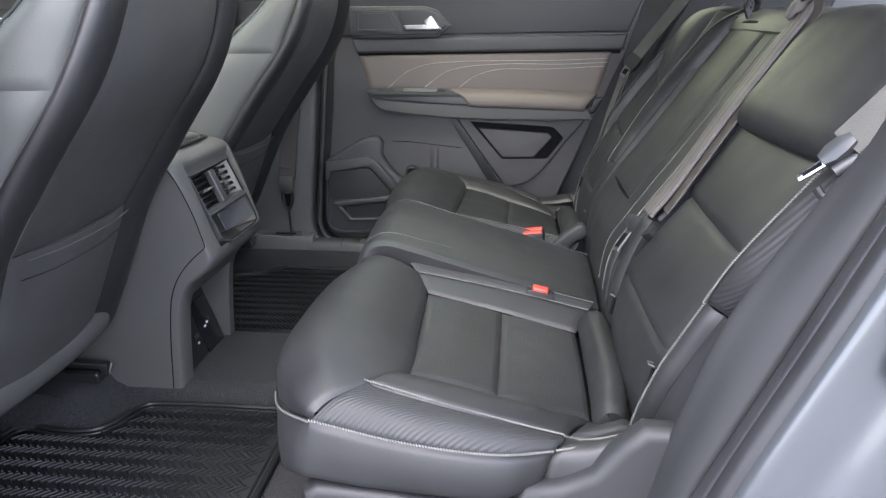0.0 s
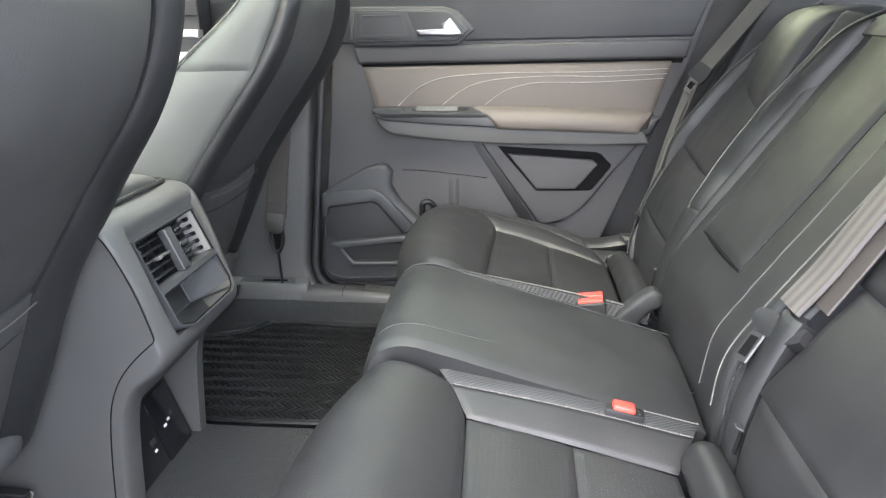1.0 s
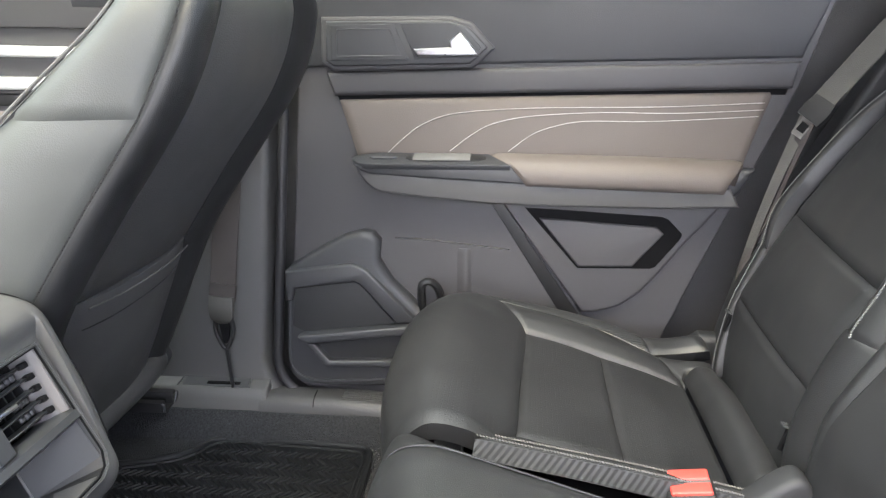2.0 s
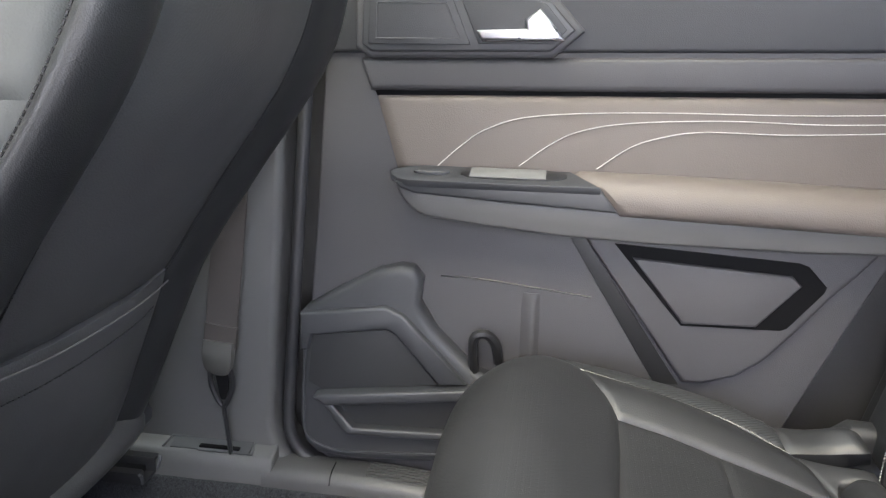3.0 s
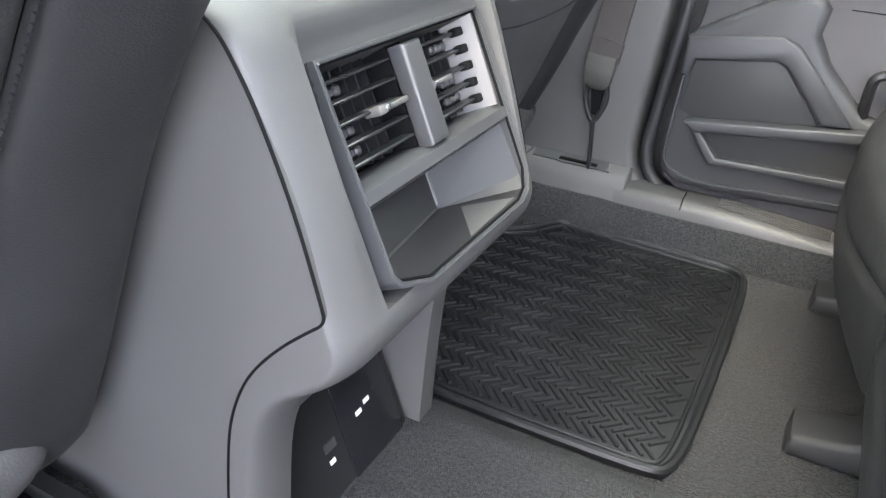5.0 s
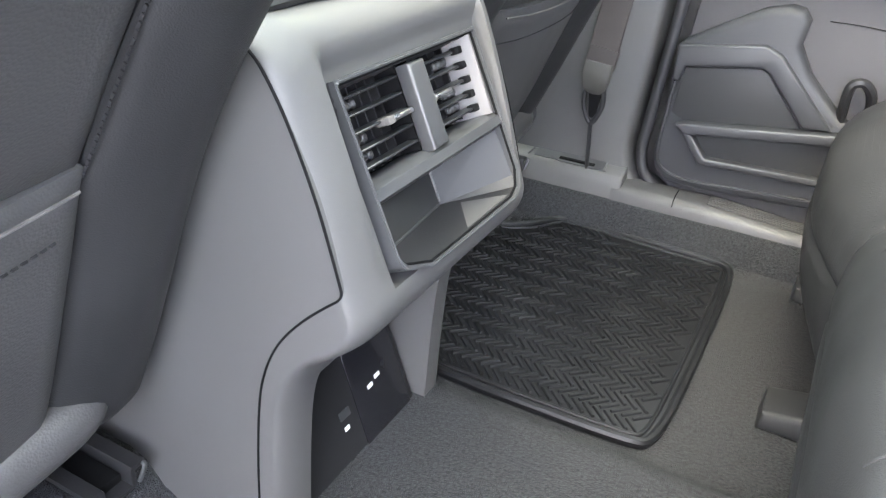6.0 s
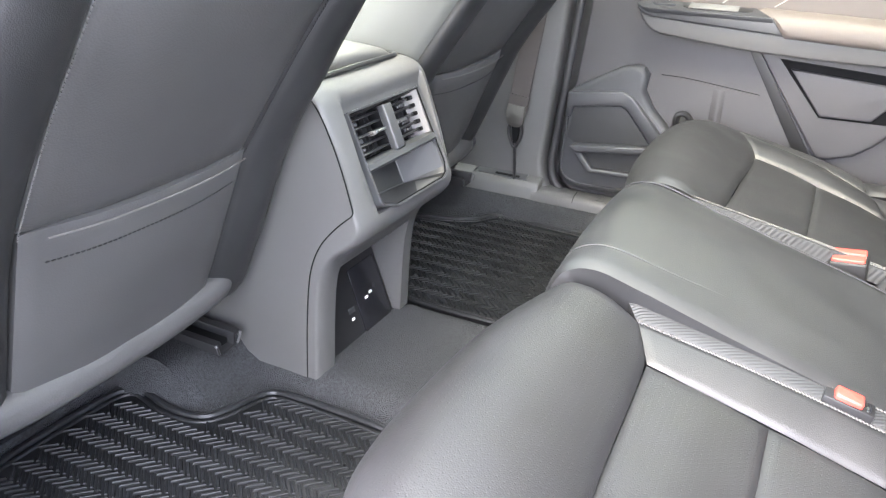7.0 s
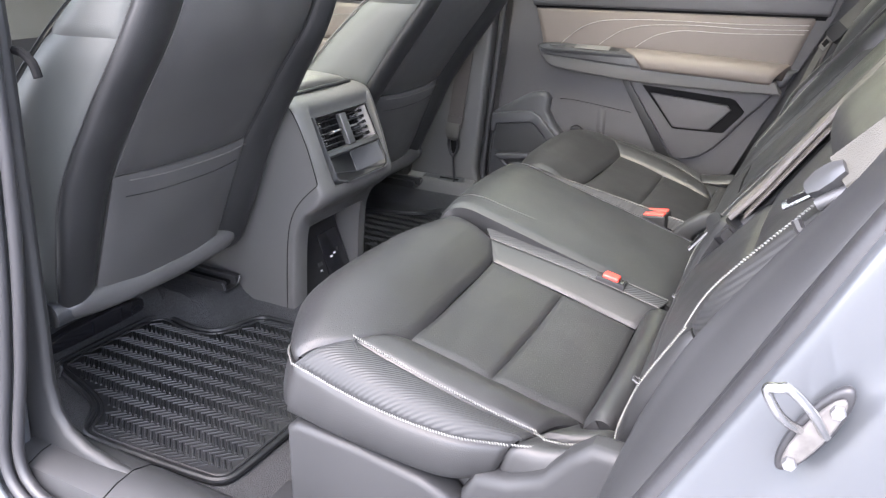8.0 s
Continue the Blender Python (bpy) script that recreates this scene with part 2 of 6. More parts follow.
def prism(poly, axis, a, b, bevel=0.0, steps=2, only_front=False):
    """A polygon of two coordinates, drawn out along the third axis from a to b."""
    def put(p, d):
        return {"x": (d, p[0], p[1]), "y": (p[0], d, p[1]), "z": (p[0], p[1], d)}[axis]
    bm = bmesh.new()
    lo = [bm.verts.new(put(p, a)) for p in poly]
    hi = [bm.verts.new(put(p, b)) for p in poly]
    f0, f1 = bm.faces.new(lo), bm.faces.new(hi)
    for k in range(len(poly)):
        j = (k + 1) % len(poly)
        bm.faces.new((lo[k], lo[j], hi[j], hi[k]))
    bmesh.ops.recalc_face_normals(bm, faces=bm.faces)
    if bevel:
        edges = list(f0.edges) if only_front else list(f0.edges) + list(f1.edges)
        bmesh.ops.bevel(bm, geom=edges, offset=bevel, segments=steps, profile=0.5, affect="EDGES", clamp_overlap=True)
    return bm


def box(x0, x1, y0, y1, z0, z1, bevel=0.003, steps=2):
    bm = bmesh.new()
    bmesh.ops.create_cube(bm, size=1, matrix=Matrix.Translation(((x0 + x1) / 2, (y0 + y1) / 2, (z0 + z1) / 2)) @ Matrix.Diagonal((x1 - x0, y1 - y0, z1 - z0, 1)))
    if bevel:
        bmesh.ops.bevel(bm, geom=list(bm.edges), offset=bevel, segments=steps, profile=0.5, affect="EDGES", clamp_overlap=True)
    return bm


def tube(points, r, sides=8, smooth=0):
    """A rod along points; r: one radius or one for each point."""
    p = cr(points, smooth) if smooth else np.array(points, float)
    rs = np.full(len(p), r) if np.isscalar(r) else np.interp(np.linspace(0, 1, len(p)), np.linspace(0, 1, len(r)), r)
    bm = bmesh.new()
    rings = []
    up = Vector((0.31, 0.17, 0.93)).normalized()
    for k in range(len(p)):
        t = Vector(p[min(k + 1, len(p) - 1)] - p[max(k - 1, 0)]).normalized()
        side = t.cross(up).normalized()
        nor = side.cross(t).normalized()
        up = nor
        rings.append([bm.verts.new(Vector(p[k]) + (side * math.cos(a) + nor * math.sin(a)) * rs[k]) for a in np.linspace(0, 2 * math.pi, sides, endpoint=False)])
    for a, b in zip(rings, rings[1:]):
        for k in range(sides):
            bm.faces.new((a[k], a[(k + 1) % sides], b[(k + 1) % sides], b[k]))
    bm.faces.new(rings[0])
    bm.faces.new(rings[-1][::-1])
    return bm


def strap(points, width, thick, facing, n=24):
    """A flat band along points; facing: the way its flat side looks; width: one or several along it."""
    p = cr(points, n)
    ws = np.full(n, width) if np.isscalar(width) else np.interp(np.linspace(0, 1, n), np.linspace(0, 1, len(width)), width)
    f = Vector(facing).normalized()
    bm = bmesh.new()
    rings = []
    for k in range(n):
        t = Vector(p[min(k + 1, n - 1)] - p[max(k - 1, 0)]).normalized()
        side = t.cross(f).normalized()
        nor = side.cross(t).normalized()
        c = Vector(p[k])
        w, h = ws[k] / 2, thick / 2
        rings.append([bm.verts.new(c + side * a * w + nor * b * h) for a, b in ((-1, -0.4), (-0.94, 1), (-0.3, 1.25), (0.3, 1.25), (0.94, 1), (1, -0.4), (0.94, -1), (-0.94, -1))])
    for a, b in zip(rings, rings[1:]):
        for k in range(8):
            bm.faces.new((a[k], a[(k + 1) % 8], b[(k + 1) % 8], b[k]))
    bm.faces.new(rings[0])
    bm.faces.new(rings[-1][::-1])
    return bm


def snap(ob, points, way):
    """The points moved along way on to the surface of a mesh."""
    tree = BVHTree.FromPolygons([v.co for v in ob.data.vertices], [tuple(f.vertices) for f in ob.data.polygons])
    d = Vector(way).normalized()
    out = []
    for p in points:
        hit = tree.ray_cast(Vector(p) - d * 0.1, d)[0]
        out.append(tuple(hit if hit else p))
    return np.array(out)


def chaikin(points, rounds=3, closed=False):
    """A polyline with its corners cut round."""
    p = np.array(points, float)
    for _ in range(rounds):
        a, b = (p, np.roll(p, -1, axis=0)) if closed else (p[:-1], p[1:])
        q = np.stack([a * 0.75 + b * 0.25, a * 0.25 + b * 0.75], axis=1).reshape(-1, p.shape[1])
        p = q if closed else np.vstack([p[:1], q, p[-1:]])
    return p


def stitches(name, points, out, mat, parent, pitch=0.0034, length=0.0036, width=0.0017, slant=50.0, lift=0.0006, label="", smooth=True):
    """A row of single stitches along a line that lies on a surface looking towards out."""
    p = cr(points, 120) if smooth else np.array(points, float)
    seg = np.linalg.norm(np.diff(p, axis=0), axis=1)
    far = np.r_[0, np.cumsum(seg)]
    f = Vector(out).normalized()
    vs, fs = [], []
    for k, s in enumerate(np.arange(pitch / 2, far[-1], pitch)):
        c = Vector([np.interp(s, far, p[:, a]) for a in range(3)])
        c2 = Vector([np.interp(min(s + 0.002, far[-1]), far, p[:, a]) for a in range(3)])
        c1 = Vector([np.interp(max(s - 0.002, 0), far, p[:, a]) for a in range(3)])
        t = (c2 - c1).normalized()
        side = t.cross(f).normalized()
        nor = side.cross(t).normalized()
        a = radians(slant + random.uniform(-4, 4))
        d = t * math.cos(a) + side * math.sin(a)
        e = nor.cross(d)
        c = c + nor * lift
        base = len(vs)
        for h, w in ((-0.0006, 1.0), (0.0009, 0.55)):
            for x, y in ((-1, -1), (1, -1), (1, 1), (-1, 1)):
                vs.append(c + d * x * length / 2 * (1 if h < 0 else 0.75) + e * y * width / 2 * w + nor * h)
        for q in ((4, 5, 6, 7), (0, 1, 5, 4), (1, 2, 6, 5), (2, 3, 7, 6), (3, 0, 4, 7)):
            fs.append([base + i for i in q])
    me = bpy.data.meshes.new(name)
    me.from_pydata([tuple(v) for v in vs], [], fs)
    me.materials.append(mat)
    ob = new(name, me)
    ob.parent = parent
    if label:
        tagged(ob, label)
    return ob


def mirror_side(points, side):
    """Points (x, w, z), with w from the middle line outwards, for the near side (1) or the far side (-1)."""
    if isinstance(points[0], (int, float)):
        return (points[0], CY - side * points[1], points[2])
    return [mirror_side(p, side) for p in points]


# ---- the shell of the car: floor, sills, pillars, roof ----
def smooth01(a, b, v):
    t = min(max((v - a) / (b - a), 0.0), 1.0)
    return t * t * (3 - 2 * t)


def floor_height(x, y):
    w = abs(y - CY)
    side = smooth01(0.255, 0.30, w)
    start = -0.715 - 0.176 * side
    z = (0.062 + 0.045 * side) * (1 - smooth01(start - 0.07 + 0.015 * side, start, x))
    z = max(z, 0.03 * (1 - smooth01(0.12, 0.17, w)))
    z = max(z, 0.05 * smooth01(0.63, 0.665, w)) if y > CY else z
    z = max(z, 0.10 * smooth01(-0.20, -0.10, x))
    return z


def build_floor():
    bm = bmesh.new()
    xs, ys = np.linspace(-1.75, 0.45, 111), np.linspace(CY - 0.7, CY + 0.7, 91)
    vs = [[bm.verts.new((x, y, floor_height(x, y) + 0.0012 * noise.noise(Vector((x * 30, y * 30, 0))))) for y in ys] for x in xs]
    for i in range(len(xs) - 1):
        for j in range(len(ys) - 1):
            bm.faces.new((vs[i][j], vs[i + 1][j], vs[i + 1][j + 1], vs[i][j + 1]))
    return tagged(part("floor", bm, CARPET), "dark charcoal loop carpet over the car's floor pan", "carpet", kind="structure")


build_floor()
tagged(part("ground", box(-60, 60, -60, 60, -0.6, -0.5, 0), TARMAC, smooth=False), "pale grey concrete round the parked car", "ground", kind="structure")

# added out of view to bounce warm light through the far windows
tagged(part("bounce_wall", box(-14, 14, 8.0, 8.3, -0.55, 5.5, 0), BOUNCE_WALL, smooth=False), "unseen pale cream reflector added beyond the parked car", "wall", kind="structure")

under = [(CY - 0.80, -0.22), (CY + 0.80, -0.22), (CY + 0.80, -0.03), (CY - 0.80, -0.03)]
tagged(part("car_floor_pan", prism(under, "x", -1.8, 1.4), PLASTIC_BLACK), "black floor pan under the carpet", "car body", kind="structure")

sill_near = [(0.612, -0.2), (0.612, 0.0), (0.622, 0.028), (0.645, 0.040), (0.675, 0.043), (0.703, 0.034), (0.720, 0.018), (0.728, -0.02)]
# darker plastic than the far sill: this side's shade is in the colour
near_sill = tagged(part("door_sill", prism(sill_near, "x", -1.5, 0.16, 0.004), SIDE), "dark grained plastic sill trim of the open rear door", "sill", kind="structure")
for x in (-0.478, -0.635):
    part("sill_joint", tube([(x - 0.004, 0.622, 0.0285), (x, 0.645, 0.0405), (x + 0.001, 0.675, 0.0435), (x + 0.003, 0.703, 0.0345), (x + 0.004, 0.720, 0.0185)], 0.0011, 6), DEEP, near_sill)
sill_far = [(2 * CY - y, z) for y, z in ((0.49, -0.2), (0.49, -0.02), (0.53, 0.03), (0.60, 0.042), (0.665, 0.048), (0.705, 0.03), (0.712, -0.02))]
far_sill = tagged(part("door_sill", prism(sill_far, "x", -1.5, 0.16, 0.004), PLASTIC), "dark grained plastic sill trim under the far doors", "sill", kind="structure")
part("sill_joint", tube([(-0.488, 2.045 + 0.04, 0.0485), (-0.487, 2.045, 0.0325), (-0.485, 2.04, 0.027)], 0.0011, 6), DEEP, far_sill)
sill_cap = [(2.046, 0.03), (2.050, 0.062), (2.056, 0.072), (2.066, 0.0765), (2.085, 0.078), (2.10, 0.078), (2.10, 0.03)]
def cap_height(x):
    return float(np.interp(x, [-0.59, -0.46, -0.40, -0.32, -0.22, -0.08, 0.10], [1.0, 1.0, 0.93, 0.78, 0.64, 0.52, 0.46]))


cap_rows = [[(float(x), y, 0.03 + (z - 0.03) * cap_height(x)) for y, z in sill_cap[:6]] for x in np.linspace(-0.59, 0.10, 12)]
cap_1 = tagged(pad("sill_cap", cap_rows, VINYL, None, nu=40, nv=16, puff=0, roll=0.001, edge=0.004, thick=0.02, out=(0, -0.4, 1), wrinkle=0), "dark plastic cap of the far sill", "sill", kind="structure")
part("sill_joint", tube([(-0.488, y - 0.0004, z + 0.0008) for y, z in sill_cap[1:5]], 0.0011, 6), DEEP, cap_1)
ribs = thing("sill_tread", "ribbed dark plastic tread plate on the far sill", "sill tread", kind="structure")
for k in range(6):
    y = 2.066 + 0.0062 * k
    part("rib", tube([(x, y, 0.03 + (float(np.interp(y, [2.066, 2.085, 2.10], [0.0765, 0.078, 0.078])) - 0.03) * cap_height(x) + 0.0008) for x in (-0.438, -0.40, -0.36, -0.32, -0.28)], 0.0016, 6), SIDE, ribs)


tagged(part("ceiling", box(0.205, 1.15, CY - 0.72, CY + 0.72, 1.13, 1.18, 0.01), ROOF_CLOTH), "pale cloth headlining of the car roof", "headlining", kind="structure")
tagged(part("roof_glass", box(-0.95, 0.20, CY - 0.70, CY + 0.70, 1.145, 1.15, 0.001), GLASS_ROOF), "green tinted glass panel in the car roof", "roof glass", kind="structure")
tagged(part("windscreen", prism([(-0.96, 1.15), (-0.955, 1.145), (-1.88, 0.70), (-1.89, 0.705)], "y", CY - 0.72, CY + 0.72), GLASS_GREEN), "green tinted windscreen over the dashboard", "windscreen", kind="structure")
tagged(part("wall_rear", box(1.30, 1.34, CY - 0.75, CY + 0.75, -0.2, 0.66, 0.01), PLASTIC), "plain dark tailgate trim below the rear window", "trim", kind="structure")
tagged(part("boot_floor", box(0.52, 1.3, CY - 0.75, CY + 0.75, 0.20, 0.26, 0.01), CARPET), "charcoal carpeted boot floor behind the rear seats", "boot floor", kind="structure")
tagged(part("dashboard", prism([(-1.95, -0.1), (-1.62, -0.1), (-1.56, 0.30), (-1.46, 0.52), (-1.50, 0.62), (-1.95, 0.68)], "y", CY - 0.72, CY + 0.72, 0.02), PLASTIC),
       "dark soft plastic dashboard across the front of the car", "dashboard", kind="structure")


def pillar(side, name, poly, y0, y1, mat, label, bevel=0.012):
    a, b = (CY - y0, CY - y1) if side > 0 else (CY + y0, CY + y1)
    return tagged(part(name, prism(poly, "y", min(a, b), max(a, b), bevel, 3), mat), label, "pillar", kind="structure")


B_EDGE = [(-0.520, 1.15), (-0.530, 0.85), (-0.540, 0.63), (-0.557, 0.43), (-0.577, 0.20), (-0.583, 0.135), (-0.575, 0.092), (-0.555, 0.068), (-0.52, 0.055), (-0.46, 0.049), (-0.46, 0.02)]
B_NEAR = [(-0.555, 1.15), (-0.565, 0.85), (-0.575, 0.63), (-0.592, 0.43), (-0.610, 0.22), (-0.617, 0.15), (-0.612, 0.105), (-0.594, 0.074), (-0.562, 0.057), (-0.515, 0.047), (-0.46, 0.042), (-0.46, 0.02), (-0.84, 0.02), (-0.82, 0.12), (-0.77, 0.30), (-0.72, 0.55), (-0.69, 1.15)]
B_POLY = B_EDGE + [(-0.82, 0.02), (-0.80, 0.12), (-0.75, 0.30), (-0.70, 0.55), (-0.66, 1.15)]
pillar(-1, "pillar_far", B_POLY, 0.708, 0.80, PLASTIC, "dark grey plastic trim of the far middle pillar")
# near trim is a shaded copy of the far pillar's plastic
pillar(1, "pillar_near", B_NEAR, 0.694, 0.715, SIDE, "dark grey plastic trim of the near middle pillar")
jamb = [(-0.572, 1.15), (-0.580, 0.85), (-0.590, 0.63), (-0.612, 0.40), (-0.642, 0.22), (-0.664, 0.11), (-0.672, 0.04), (-0.66, -0.02), (-0.62, -0.06), (-0.62, -0.2), (-0.80, -0.2), (-0.86, 0.3), (-0.72, 1.15)]
pillar(1, "pillar_jamb", jamb, 0.718, 0.80, PAINT, "grey blue painted outer jamb of the near middle pillar", 0.006)
for yy in (CY - 0.74, CY + 0.76):
    tagged(part("roof_rail", box(-1.3, 1.35, yy - 0.05, yy + 0.03, 1.08, 1.16, 0.02), ROOF_CLOTH), "pale trimmed roof rail over the doors", "roof rail", kind="structure")
    for xx in (-1.32, 0.62):
        tagged(part("window_post", prism([(xx - 0.05, 0.74), (xx + 0.07, 0.74), (xx + 0.12, 1.13), (xx + 0.02, 1.13)], "y", yy - 0.03, yy + 0.03, 0.008), PLASTIC),
               "dark plastic window post", "pillar", kind="structure")

# the door seals, and the painted body behind the open doorway
seal_far = [(-0.505, 2.098, 0.9), (-0.517, 2.098, 0.63), (-0.535, 2.098, 0.43), (-0.557, 2.10, 0.2), (-0.562, 2.10, 0.125), (-0.545, 2.10, 0.082), (-0.50, 2.10, 0.060), (-0.40, 2.095, 0.045), (-0.15, 2.09, 0.04)]
tagged(part("door_seal", tube(seal_far, 0.009, 10, 50), SEAL), "dark rubber seal round the far rear door", "seal", kind="structure")
for dx, dy, r in ((0.0, 0.0, 0.0085), (-0.016, -0.012, 0.0085), (-0.032, -0.026, 0.007)):
    seal_near = [(-0.548 + dx, 0.640 + dy, 0.95), (-0.556 + dx, 0.638 + dy, 0.63), (-0.577 + dx, 0.634 + dy, 0.40), (-0.606 + dx, 0.626 + dy, 0.22), (-0.630 + dx, 0.618 + dy, 0.11),
                 (-0.636 + dx, 0.612 + dy, 0.055 + dx * 0.4), (-0.616 + dx * 0.8, 0.606 + dy, 0.018 + dx * 0.6), (-0.56 + dx * 0.4, 0.602 + dy, 0.0 + dx * 0.6), (-0.40, 0.602 + dy, -0.01 + dx * 0.6), (0.15, 0.602 + dy, -0.01 + dx * 0.6)]
    tagged(part("door_seal", tube(seal_near, r, 10, 70), SEAL if dx > -0.03 else PAINT), "grey rubber seal lips round the near middle pillar" if dx > -0.03 else "painted weld flange round the near doorway", "seal", kind="structure")
tagged(part("painted_sill", prism([(0.50, -0.22), (0.50, -0.06), (0.53, -0.035), (0.595, -0.028), (0.595, -0.22)], "x", -1.5, 0.2, 0.008, 3), PAINT), "grey blue painted sill under the open doorway", "car body", kind="structure")

C_IN = [(0.185, 0.14), (0.207, 0.216), (0.227, 0.297), (0.242, 0.359), (0.255, 0.415), (0.285, 0.463), (0.327, 0.534), (0.362, 0.596), (0.43, 0.73), (0.54, 1.0)]
C_OUT = [(0.200, 0.14), (0.231, 0.23), (0.263, 0.30), (0.308, 0.39), (0.353, 0.50), (0.390, 0.60), (0.448, 0.73), (0.56, 1.0)]
C_TRIM = [(0.160, 0.12), (0.175, 0.20), (0.188, 0.26), (0.205, 0.32), (0.232, 0.40), (0.262, 0.46), (0.298, 0.52), (0.347, 0.60), (0.374, 0.65), (0.418, 0.73), (0.53, 1.0)]
C_GAP = [(0.150, 0.12), (0.186, 0.20), (0.212, 0.26), (0.240, 0.32), (0.276, 0.40), (0.302, 0.46), (0.328, 0.52), (0.366, 0.60), (0.392, 0.65), (0.436, 0.73), (0.555, 1.0)]
C_PAINT = [(0.153, 0.12), (0.189, 0.20), (0.213, 0.26), (0.236, 0.32), (0.272, 0.40), (0.299, 0.46), (0.325, 0.52), (0.358, 0.60), (0.385, 0.65), (0.432, 0.73), (0.555, 1.0)]


def between(a, b, ya, yb, t, bulge=0.0, dx=0.0):
    """A line up the rear pillar, a share t of the way from line a at ya to line b at yb."""
    return [(p[0] + (q[0] - p[0]) * t - bulge + dx, ya + (yb - ya) * t, p[1]) for p, q in zip(a, b)]


rows = [between(C_TRIM, C_GAP, 0.730, 0.664, 0.0, dx=0.02), between(C_TRIM, C_GAP, 0.722, 0.664, 0.0), between(C_TRIM, C_GAP, 0.722, 0.664, 0.35, 0.004), between(C_TRIM, C_GAP, 0.722, 0.664, 0.7, 0.005), between(C_TRIM, C_GAP, 0.722, 0.664, 1.0)]
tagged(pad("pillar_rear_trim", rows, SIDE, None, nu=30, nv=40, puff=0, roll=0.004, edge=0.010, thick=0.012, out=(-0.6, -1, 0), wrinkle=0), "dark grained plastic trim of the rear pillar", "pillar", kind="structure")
rows = [between(C_GAP, C_PAINT, 0.662, 0.600, t, b) for t, b in ((0.0, -0.004), (0.15, 0.004), (0.35, 0.002), (0.45, -0.001), (0.60, 0.006), (0.85, 0.004), (1.0, -0.008))]
tagged(pad("door_seal", rows, SEAL, None, nu=40, nv=50, puff=0, roll=0.003, edge=0.008, thick=0.012, out=(-0.6, -1, 0), wrinkle=0), "soft grey rubber seal round the rear door opening", "seal", kind="structure")
body_rows = [between(C_PAINT, C_PAINT, 0.606, 0.606, 0, dx=0.004), between(C_PAINT, C_PAINT, 0.590, 0.590, 0, dx=0.010), between(C_PAINT, C_PAINT, 0.584, 0.584, 0, dx=0.035), between(C_PAINT, C_PAINT, 0.580, 0.580, 0, dx=0.06),
             between(C_PAINT, C_PAINT, 0.566, 0.566, 0, dx=0.085), between(C_PAINT, C_PAINT, 0.558, 0.558, 0, dx=0.14), between(C_PAINT, C_PAINT, 0.54, 0.54, 0, dx=0.24), between(C_PAINT, C_PAINT, 0.50, 0.50, 0, dx=0.36)]
tagged(pad("rear_quarter_body", body_rows, PAINT, None, nu=60, nv=40, puff=0, roll=0.002, edge=0.008, out=(0, -1, 0), wrinkle=0), "grey blue painted rear quarter body with a pressed door jamb", "car body", kind="structure")
pillar(-1, "pillar_rear_trim", [(0.12, 0.05)] + C_IN + [(x + 0.35, z) for x, z in C_OUT[::-1]], 0.668, 0.72, SIDE, "dark plastic trim of the far rear pillar", 0.010)
far_side = prism([(-1.75, -0.05), (-1.75, 0.79), (1.35, 0.79), (1.35, -0.05)], "y", CY + 0.808, CY + 0.84, 0.004)
tagged(part("wall_far", far_side, VINYL), "dark trim of the far rear quarter", "trim", kind="structure")


def door_latch():
    ob = thing("door_striker", "bare steel door striker loop bolted to the painted jamb", "striker")
    y = 0.571
    c, ax, ay = Vector((0.346, 0.459)), Vector((0.40, 0.917)), Vector((0.917, -0.40))
    oval = [tuple(c + ax * (0.041 * math.cos(a)) + ay * (0.0115 * math.sin(a))) for a in np.linspace(0, 2 * math.pi, 33)[:-1]]
    part("plate", prism(oval, "y", y - 0.004, y + 0.004, 0.003, 3), SEAL, ob, "dark oval backing plate")
    base = [tuple(c + ax * (0.034 * math.cos(a)) + ay * (0.0080 * math.sin(a))) for a in np.linspace(0, 2 * math.pi, 33)[:-1]]
    part("base", prism(base, "y", y - 0.010, y - 0.0045, 0.003, 3), GREYTAN, ob, "dull steel striker base")
    tip, width = Vector((0.319, 0.504)), Vector((0.0065, 0.002))
    a, b = c + ax * 0.002 + ay * 0.004, c - ax * 0.002 - ay * 0.004
    part("loop", tube([(a.x + 0.003, y - 0.006, a.y), (a.x * 0.5 + tip.x * 0.5 + width.x, y - 0.026, (a.y + tip.y) / 2 + 0.004), (tip.x + width.x, y - 0.040, tip.y + width.y), (tip.x, y - 0.043, tip.y + 0.003),
                       (tip.x - width.x, y - 0.040, tip.y - width.y), (b.x * 0.5 + tip.x * 0.5 - width.x, y - 0.026, (b.y + tip.y) / 2 - 0.004), (b.x - 0.003, y - 0.006, b.y)], 0.0034, 10, 40), CHROME, ob)
    for k in (0.026, -0.026):
        p = c + ax * k
        part("bolt", prism([(p.x + 0.0048 * math.cos(t), p.y + 0.0048 * math.sin(t)) for t in np.linspace(0, 2 * math.pi, 7)[:-1]], "y", y - 0.016, y - 0.009, 0.0015), STEEL, ob)
    return ob


door_latch()


guide = thing("belt_guide", "small black hook on the near middle pillar", "hook")
part("hook", tube([(-0.565, 0.672, 0.628), (-0.545, 0.668, 0.626), (-0.528, 0.666, 0.616), (-0.522, 0.666, 0.600)], 0.0055, 8, 16), DEEP, guide)


